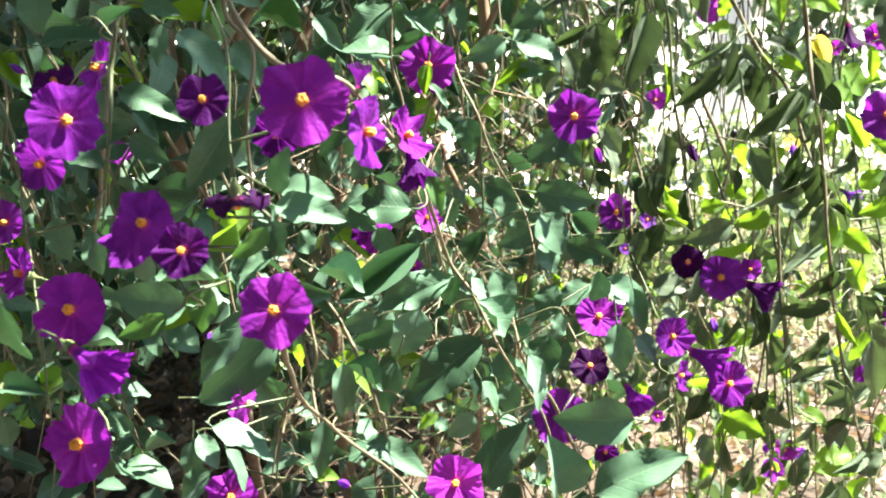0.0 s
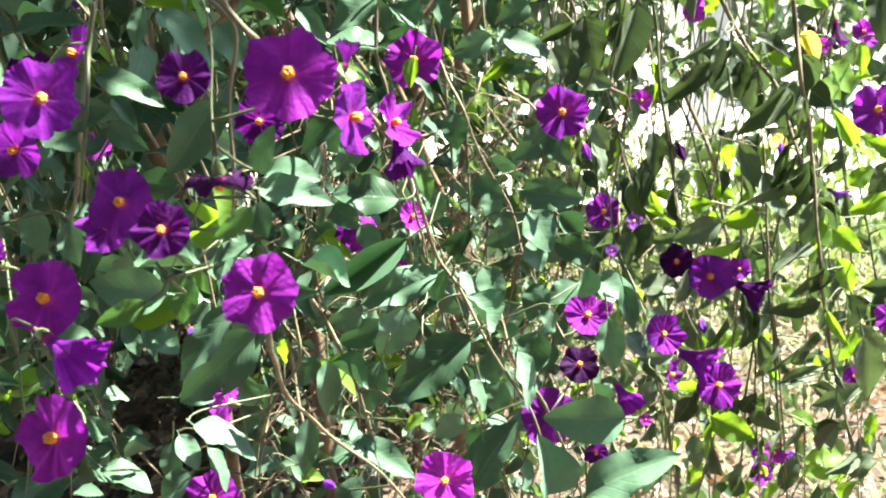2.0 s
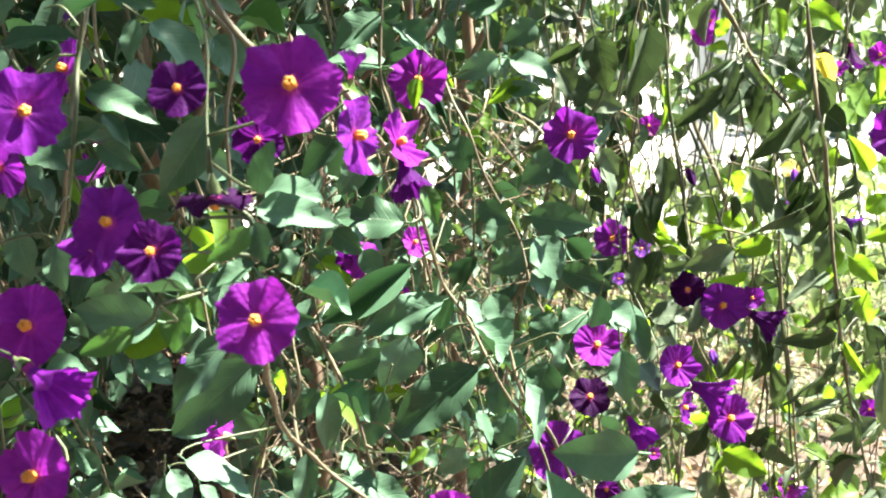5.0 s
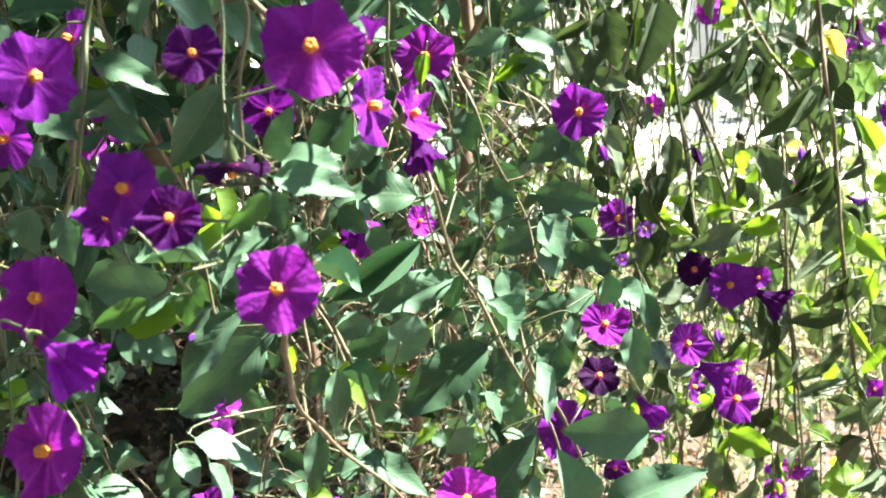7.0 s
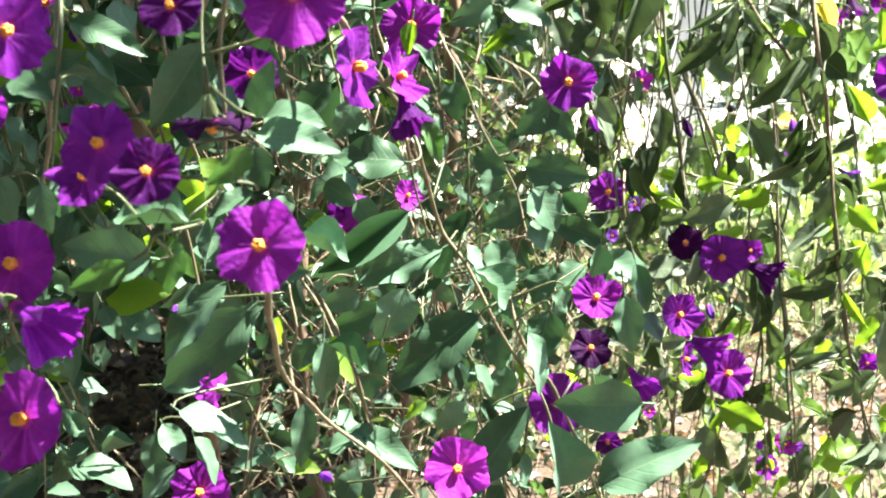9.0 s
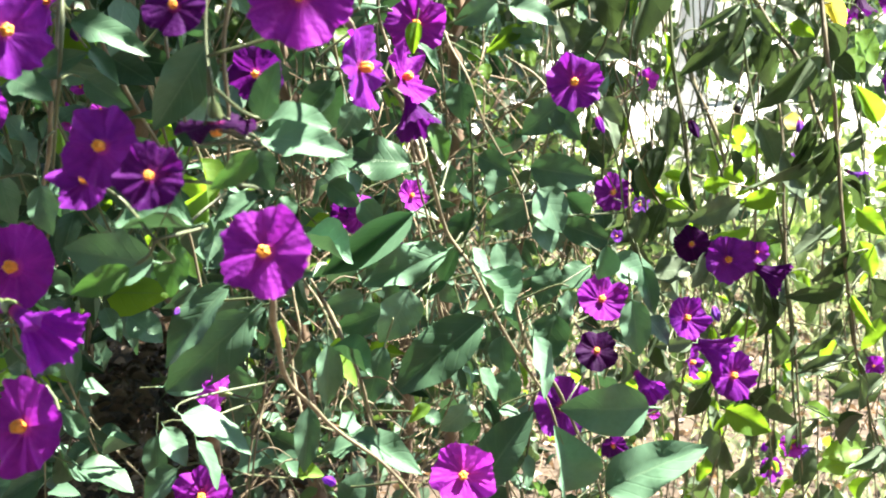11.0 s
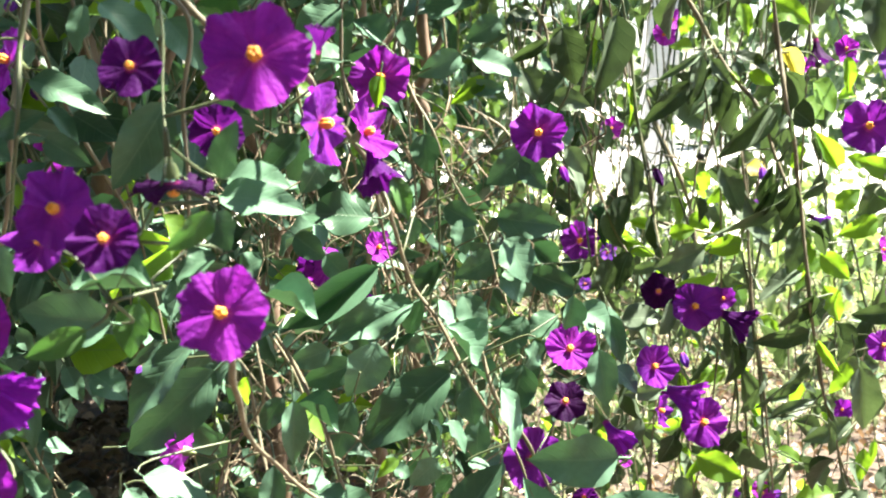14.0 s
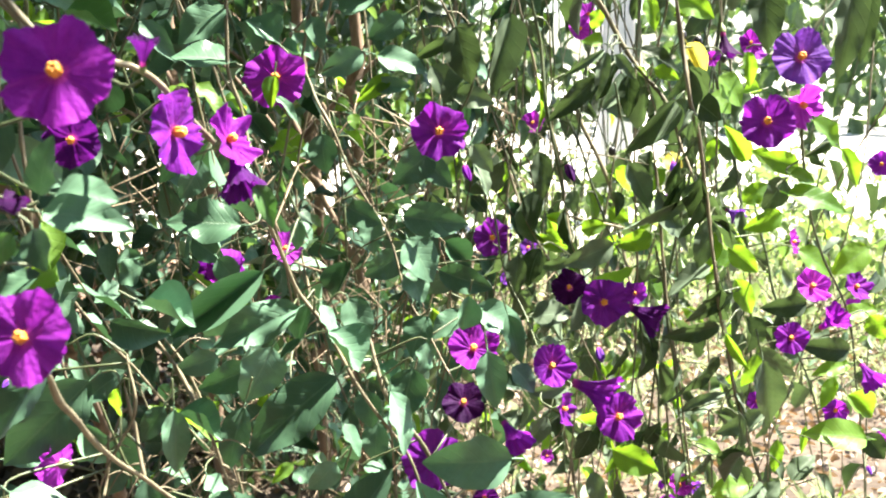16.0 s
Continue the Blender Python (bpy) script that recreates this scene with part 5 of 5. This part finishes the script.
leaf(b_slant, (0.1627, 0.6200, 0.7083), (0.1766, 0.6160, 0.6846), 0.0125, 20, "arch", "shade_olive")
leaf(b_long, (0.2042, 0.6150, 0.6954), (0.1536, 0.6110, 0.6693), 0.0111, -35, "turn", "shade_olive")
leaf(b_twig, (0.1793, 0.6300, 0.6670), (0.1583, 0.6260, 0.6628), 0.0120, -40, "flat", "young")
leaf(b_twig, (0.1418, 0.6400, 0.6692), (0.1553, 0.6360, 0.6727), 0.0095, 25, "flat", "young")
leaf(b_drop, (0.1541, 0.6100, 0.6667), (0.1275, 0.6060, 0.6555), 0.0143, -40, "flat", "shade_olive")
leaf(b_drop, (0.1347, 0.6200, 0.6937), (0.1325, 0.6160, 0.6820), 0.0090, 35, "flat", "shade_olive")
leaf(b_drop, (0.1167, 0.6200, 0.6624), (0.1087, 0.6160, 0.6424), 0.0152, 30, "flat", "shade_olive")
leaf(b_mid, (0.1053, 0.6200, 0.6590), (0.1024, 0.6160, 0.6359), 0.0109, 5, "flat", "shade_olive")
leaf(b_slant, (0.1670, 0.6200, 0.7662), (0.1893, 0.6160, 0.7606), 0.0101, -5, "arch", "shade_olive")
leaf(b_slant, (0.1750, 0.6200, 0.7571), (0.1872, 0.6160, 0.7516), 0.0081, 30, "flat", "young")
leaf(b_slant, (0.1889, 0.6100, 0.7694), (0.1982, 0.6060, 0.7532), 0.0094, 20, "fold", "yellow")
leaf(b_slant, (0.1479, 0.6100, 0.7657), (0.1424, 0.6060, 0.7408), 0.0072, 0, "flat", "shade_olive")
leaf(b_slant, (0.1467, 0.6100, 0.7663), (0.1240, 0.6060, 0.7522), 0.0042, -35, "flat", "shade_olive")
leaf(b_slant, (0.1520, 0.6100, 0.7641), (0.1626, 0.6060, 0.7513), 0.0067, 25, "flat", "shade_olive")
leaf(b_plumb, (0.2064, 0.7200, 0.7009), (0.2182, 0.7160, 0.6967), 0.0145, 0, "flat", "yellow")
leaf(b_long, (0.2087, 0.6200, 0.6778), (0.2008, 0.6160, 0.6511), 0.0129, 0, "flat", "shade_olive")
leaf(b_long, (0.2072, 0.6300, 0.7428), (0.2186, 0.6260, 0.7343), 0.0152, 0, "flat", "young")
leaf(b_long, (0.2251, 0.6100, 0.6270), (0.2292, 0.6060, 0.6069), 0.0149, -25, "fold", "shade_olive")
leaf(b_plumb, (0.2214, 0.6400, 0.5855), (0.2320, 0.6360, 0.5668), 0.0114, -20, "turn", "shade_olive")
leaf(b_plumb_two, (0.2148, 0.7000, 0.5442), (0.2308, 0.6960, 0.5304), 0.0144, -20, "turn", "shade_olive")
leaf(b_drop, (0.1569, 0.6000, 0.6208), (0.1647, 0.5960, 0.6098), 0.0090, -25, "turn", "shade_olive")
leaf(b_fine, (0.1216, 0.6200, 0.6336), (0.1189, 0.6160, 0.6155), 0.0080, 15, "turn", "shade_olive")
leaf(b_low, (0.0524, 0.4700, 0.6519), (0.0503, 0.4660, 0.6388), 0.0105, -50, "wavy")
leaf(b_cross, (0.0305, 0.5500, 0.6189), (0.0403, 0.5460, 0.6090), 0.0111, -30, "cup")
leaf(b_lit, (-0.0035, 0.5000, 0.6270), (0.0019, 0.4960, 0.6129), 0.0093, -45, "turn")
leaf(b_lit, (0.0119, 0.5000, 0.6093), (0.0172, 0.4960, 0.5978), 0.0086, -40, "turn")
leaf(b_inner, (-0.0407, 0.5000, 0.5864), (-0.0326, 0.4960, 0.5749), 0.0120, -45, "wavy")
leaf(b_inner, (-0.0678, 0.4800, 0.5725), (-0.0573, 0.4760, 0.5656), 0.0108, -40, "cup")
leaf(b_sun, (0.1854, 0.4900, 0.7913), (0.1879, 0.4860, 0.7647), 0.0147, 5, "flat", "shade_olive")
leaf(b_sun, (0.2048, 0.4500, 0.7888), (0.2005, 0.4460, 0.7537), 0.0119, -5, "flat", "shade_olive")
leaf(b_sun, (0.2147, 0.4600, 0.7871), (0.2123, 0.4560, 0.7599), 0.0080, 0, "flat", "shade_olive")
leaf(b_sun, (0.2100, 0.5800, 0.7652), (0.2128, 0.5760, 0.7491), 0.0070, 5, "arch", "young")
leaf(b_sun, (0.2382, 0.5800, 0.7089), (0.2173, 0.5760, 0.7160), 0.0116, -35, "flat", "young")
leaf(b_sun, (0.2299, 0.5700, 0.6973), (0.2589, 0.5660, 0.6905), 0.0156, -5, "flat", "young")
leaf(b_sun, (0.2326, 0.5750, 0.7066), (0.2441, 0.5710, 0.7032), 0.0099, 0, "flat", "young")
leaf(b_sun, (0.2441, 0.5800, 0.7321), (0.2611, 0.5760, 0.7213), 0.0122, 0, "arch", "young")
leaf(b_sun, (0.2590, 0.5800, 0.7185), (0.2710, 0.5760, 0.7008), 0.0094, 5, "arch", "young")
leaf(b_sun, (0.2355, 0.5900, 0.7028), (0.2246, 0.5860, 0.6871), 0.0151, -35, "flat", "shade_olive")
leaf(b_sun, (0.2353, 0.5900, 0.6850), (0.2153, 0.5860, 0.6774), 0.0117, -40, "flat", "young")
leaf(b_sun_two, (0.2951, 0.6200, 0.6619), (0.2739, 0.6160, 0.6486), 0.0154, -8, "flat", "young")
leaf(b_sun_two, (0.2562, 0.6200, 0.6607), (0.2758, 0.6160, 0.6477), 0.0143, 0, "flat", "young")
leaf(b_sun_two, (0.2180, 0.6200, 0.6625), (0.2342, 0.6160, 0.6492), 0.0119, 30, "flat", "young")
leaf(b_sun_two, (0.2590, 0.6100, 0.6333), (0.2332, 0.6060, 0.6317), 0.0119, -40, "flat", "shade_olive")
leaf(b_sun_two, (0.2795, 0.6000, 0.6103), (0.2517, 0.5960, 0.6142), 0.0133, -40, "flat", "shade_olive")
leaf(b_sun_two, (0.2823, 0.6050, 0.6011), (0.2607, 0.6010, 0.5972), 0.0091, 0, "flat", "young")
leaf(b_long, (0.2188, 0.5600, 0.6170), (0.2265, 0.5560, 0.5837), 0.0158, 10, "arch", "shade_olive")
leaf(b_sun_two, (0.2922, 0.6000, 0.5606), (0.2570, 0.5960, 0.5670), 0.0182, 0, "flat", "young")
leaf(b_sun_two, (0.2954, 0.6100, 0.5601), (0.3062, 0.6060, 0.5465), 0.0135, 25, "flat", "shade_olive")
leaf(b_sun_two, (0.2764, 0.6100, 0.5924), (0.2689, 0.6060, 0.5763), 0.0081, 5, "flat", "young")
leaf(b_sun_two, (0.2587, 0.6400, 0.5463), (0.2560, 0.6360, 0.5274), 0.0081, 5, "flat", "young")
leaf(b_sun_two, (0.2430, 0.6400, 0.5190), (0.2194, 0.6360, 0.5163), 0.0150, 5, "flat", "young")
leaf(b_sun, (0.3067, 0.6300, 0.6250), (0.2785, 0.6260, 0.6218), 0.0099, 0, "flat", "young")
leaf(b_slant, (0.1741, 0.6400, 0.7941), (0.1789, 0.6360, 0.7769), 0.0095, 0, "flat", "young")
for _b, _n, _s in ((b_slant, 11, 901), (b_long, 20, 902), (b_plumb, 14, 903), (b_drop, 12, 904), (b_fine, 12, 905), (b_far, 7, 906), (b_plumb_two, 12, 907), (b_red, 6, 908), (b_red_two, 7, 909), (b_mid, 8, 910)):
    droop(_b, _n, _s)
berry(b_wisp, (0.1620, 0.6600, 0.7110), 0.0047)
berry(b_mid, (0.0440, 0.6200, 0.7600), 0.0041)
berry(b_mid, (0.0390, 0.6200, 0.7570), 0.0037)
berry(b_long, (0.1890, 0.6200, 0.7740), 0.0044)
berry(b_slant, (0.2000, 0.6300, 0.7710), 0.0051)
berry(b_plumb_two, (0.1860, 0.7000, 0.5160), 0.0071)
berry(b_long, (0.2110, 0.6200, 0.7620), 0.0037)
trunk([(-0.031, 1.170, 1.303), (-0.001, 1.150, 0.803), (-0.002, 1.150, 0.722), (0.002, 1.150, 0.595), (-0.003, 1.160, 0.472), (0.017, 1.210, -0.020)], 0.015, "brown woody trunk of the nightshade bush")
trunk([(-0.236, 1.270, 1.303), (-0.206, 1.250, 0.803), (-0.194, 1.250, 0.714), (-0.169, 1.250, 0.595), (-0.177, 1.250, 0.443), (-0.157, 1.300, -0.020)], 0.020, "brown woody trunk of the nightshade bush")
trunk([(-0.227, 0.720, 1.273), (-0.167, 0.620, 0.773), (-0.165, 0.620, 0.749), (-0.159, 0.620, 0.726), (-0.158, 0.630, 0.697), (-0.168, 0.680, 0.640), (-0.197, 0.800, 0.575), (-0.246, 1.000, 0.482), (-0.266, 1.350, -0.020)], 0.0135, "brown woody trunk of the nightshade bush")
trunk([(-0.097, 1.320, 1.227), (-0.067, 1.300, 0.727), (-0.055, 1.300, 0.625), (-0.043, 1.300, 0.484), (-0.056, 1.300, 0.373), (-0.036, 1.350, -0.020)], 0.015, "thin brown trunk of the nightshade bush")

# ---- canes behind ----
CR = random.Random(77)


BOUGHS = (0.76, 0.87, 0.99, 1.12, 1.26, 1.42, 1.58)
for k, y in enumerate(BOUGHS):
    # boughs that carry the canes out over the sunny side
    branch([(-0.45, y + 0.06, 1.26), (-0.1, y + 0.01, 1.17), (0.15, y - 0.005, 1.12), (0.55 * y, y + 0.005, 1.10), (0.66 * y, y, 1.06)], 0.012, "brown woody bough arching over the hanging canes", False, "bough", "boughs of the crown")


def clear_of_hollow(x, y, lean, low):
    """Canes stop above the open hollow low on the shaded side."""
    if -0.34 < (x + 0.8 * lean) / y < -0.20:
        return max(low, 0.80 - 0.30 * y)
    return low


for k in range(165):
    y = 0.66 + 0.95 * CR.random() ** 1.3
    x = CR.uniform(-0.47, 0.47) * (y + 0.15)
    right = max(0.0, x / y)
    n = int(CR.uniform(26, 38) * (1 - 0.2 * min(1.0, right * 2.2)))
    low = CR.uniform(0.30, 0.55) if x < -0.1 * y else CR.uniform(0.10, 0.40)
    top, lean, size = CR.uniform(1.0, 1.2), CR.uniform(-0.22, 0.26), CR.uniform(0.75, 1.1) * (1 - 0.26 * min(1.0, right * 3))
    if right > 0.1 and k % 5 < 2:
        continue
    if x > -0.15 * y:
        y = min(BOUGHS, key=lambda q: abs(q - y))
        top = 1.14
    if right > 0.1:
        # on the sunny side the canes hang in loose bundles with clear gaps between
        x = y * ((0.125, 0.185, 0.255, 0.335, 0.415, 0.49)[k % 6] + CR.gauss(0, 0.013))
        lean *= 0.25
    hanging_cane(x, y, top, clear_of_hollow(x, y, lean, low), n, 100 + k, lean, size, 0.04 + 0.12 * min(1, 2.2 * right), min(1.0, 2.5 * right))
for k in range(44):
    y = CR.uniform(0.50, 0.78)
    x = CR.uniform(-0.46, -0.08) * y
    top, low, lean = CR.uniform(0.95, 1.15), CR.uniform(0.46, 0.62), CR.uniform(-0.1, 0.06)
    hanging_cane(x, y, top, clear_of_hollow(x, y, lean, low), CR.randrange(20, 30), 300 + k, lean, 0.85)
for k in range(10):
    y = BOUGHS[k % 4]
    x = ((0.11, 0.19, 0.26, 0.33)[k % 4] + CR.gauss(0, 0.015)) * y
    hanging_cane(x, y, 1.13, CR.uniform(0.2, 0.5), CR.randrange(22, 32), 500 + k, CR.uniform(-0.12, 0.12), 0.66, 0.25, 0.7)

for k in range(16):
    y = BOUGHS[2 + k % 5]
    x = CR.uniform(0.03, 0.22) * y
    hanging_cane(x, y, 1.14, CR.uniform(0.25, 0.45), CR.randrange(26, 34), 700 + k, CR.uniform(-0.05, 0.05), 0.8, 0.08, 0.5)

# ---- fine dry twigs between the canes ----
def twig_tangle(name, label, count, seed, xs, ys, zs):
    """Many thin bent twigs, joined into one mesh."""
    r = random.Random(seed)
    vs, fs = [], []
    for _ in range(count):
        y = r.uniform(*ys)
        p = Vector((r.uniform(*xs) * y, y, r.uniform(*zs)))
        d = Vector((r.gauss(0, 0.6), r.gauss(0, 0.5), -1)).normalized()
        side = Vector((r.gauss(0, 1), r.gauss(0, 1), 0)) * 0.45
        L = r.uniform(0.03, 0.10)
        q = [p + d * L * f + side * L * math.sin(f * 3.0 + 0.3) for f in (0, 0.3, 0.6, 0.85, 1.0)]
        thick = r.uniform(0.0003, 0.0007)
        v, f = tube(q, [thick, thick * 0.95, thick * 0.85, thick * 0.7, thick * 0.4], 4)
        n = len(vs)
        vs += v
        fs += [tuple(i + n for i in k) for k in f]
    tagged(new(name, mesh_of(name, vs, fs, TWIG)), label, "twigs", kind="stuff")


twig_tangle("twig_tangle", "thin pale dry twigs tangled among the canes", 520, 31, (-0.17, 0.16), (0.62, 1.1), (0.28, 0.75))
twig_tangle("dead_twigs", "dark shaded twigs low under the bush", 160, 32, (-0.36, -0.16), (1.5, 2.6), (0.0, 0.2))

# ---- an added crown overhead, unseen, for shade, and the bush's far side ----
def foliage_mass(name, label, count, box, gaps, seed, size=(0.03, 0.06), hollow=None, dome=None, mat=LEAF_STUFF_SHADED):
    """Leaves filling a box in clumps with gaps between."""
    r = random.Random(seed)
    x0, x1, y0, y1, z0, z1 = box
    out = []
    while len(out) < count:
        p = Vector((r.uniform(x0, x1), r.uniform(y0, y1), r.uniform(z0, z1)))
        if noise.noise(p * 5.5 + Vector((seed, 0, 0))) < gaps:
            continue
        if mat == LEAF_SMALL and in_gap(p):
            continue
        if hollow and hollow[0] < p.x < hollow[1] and p.z < hollow[2]:
            continue
        if dome:
            far = ((p.x - dome[0]) / dome[2]) ** 2 + ((p.y - dome[1]) / dome[3]) ** 2
            if far > 1 + 0.25 * noise.noise(p * 3):
                continue
            p.z += dome[4] * max(0.0, 1 - far)
        L = r.uniform(*size)
        out.append(Matrix.LocRotScale(p, Euler((r.uniform(-1.6, 0.3), r.uniform(-0.9, 0.9), r.uniform(0, 6.28))), (L * 0.52, L, L)))
    stuff(name, out, mat, label, "foliage")


# The overhead masses stay out of view; their boxes set which parts get sun.
foliage_mass("crown_foliage", "dense unseen green leaves added overhead to shade the bush", 14000, (-1.8, 0.14, 0.2, 2.8, 1.14, 1.5), -0.18, 4, (0.035, 0.065), None, (-0.75, 1.45, 1.1, 1.4, 0.35))
foliage_mass("crown_front", "unseen green leaves added above the open side to shade it", 2800, (-0.8, 0.15, -0.2, 0.5, 1.10, 1.42), -0.22, 6, (0.03, 0.06), None, (-0.25, 0.2, 0.58, 0.40, 0.12))
foliage_mass("crown_side", "dense unseen green leaves added on the sunward side as shade", 900, (-0.5, 0.20, 0.1, 0.62, 1.18, 1.5), -0.05, 11, (0.03, 0.06))
foliage_mass("crown_back", "dense unseen green leaves added above the back to shade the soil", 2600, (-0.3, 0.45, 1.4, 2.9, 1.14, 1.5), -0.2, 8, (0.035, 0.065), None, (0.15, 2.1, 0.42, 0.75, 0.25))
foliage_mass("crown_edge", "loose unseen green leaves added at the sunny edge for dapple", 150, (0.05, 1.0, 0.46, 1.5, 1.14, 1.5), 0.16, 5)
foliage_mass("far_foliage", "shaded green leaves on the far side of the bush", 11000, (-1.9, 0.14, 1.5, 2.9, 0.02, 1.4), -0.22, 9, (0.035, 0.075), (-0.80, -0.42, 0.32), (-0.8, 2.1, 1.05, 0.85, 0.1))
foliage_mass("small_leaves", "small green leaves between the canes", 800, (-0.12, 0.46, 0.70, 1.25, 0.35, 0.98), 0.05, 41, (0.007, 0.016), None, None, LEAF_SMALL)
foliage_mass("low_shrub", "sunlit green leaves of a low shrub beyond the bush", 2600, (0.1, 2.8, 2.6, 4.6, 0.02, 0.42), 0.06, 17, (0.03, 0.065), None, (1.3, 3.5, 1.35, 1.05, 0.0), LEAF_SHRUB)
# Hedge added behind the viewpoint, never seen, to cut skylight on the front leaves.
foliage_mass("garden_hedge", "dense unseen green hedge added to hold back skylight", 13000, (-6, 4.2, -2.7, -1.3, 0.0, 3.9), -0.4, 23, (0.12, 0.24))
foliage_mass("hedge", "distant green hedge beyond the paving", 5200, (-9, 12.0, 11, 13, 0.0, 2.6), -0.1, 13, (0.15, 0.34))
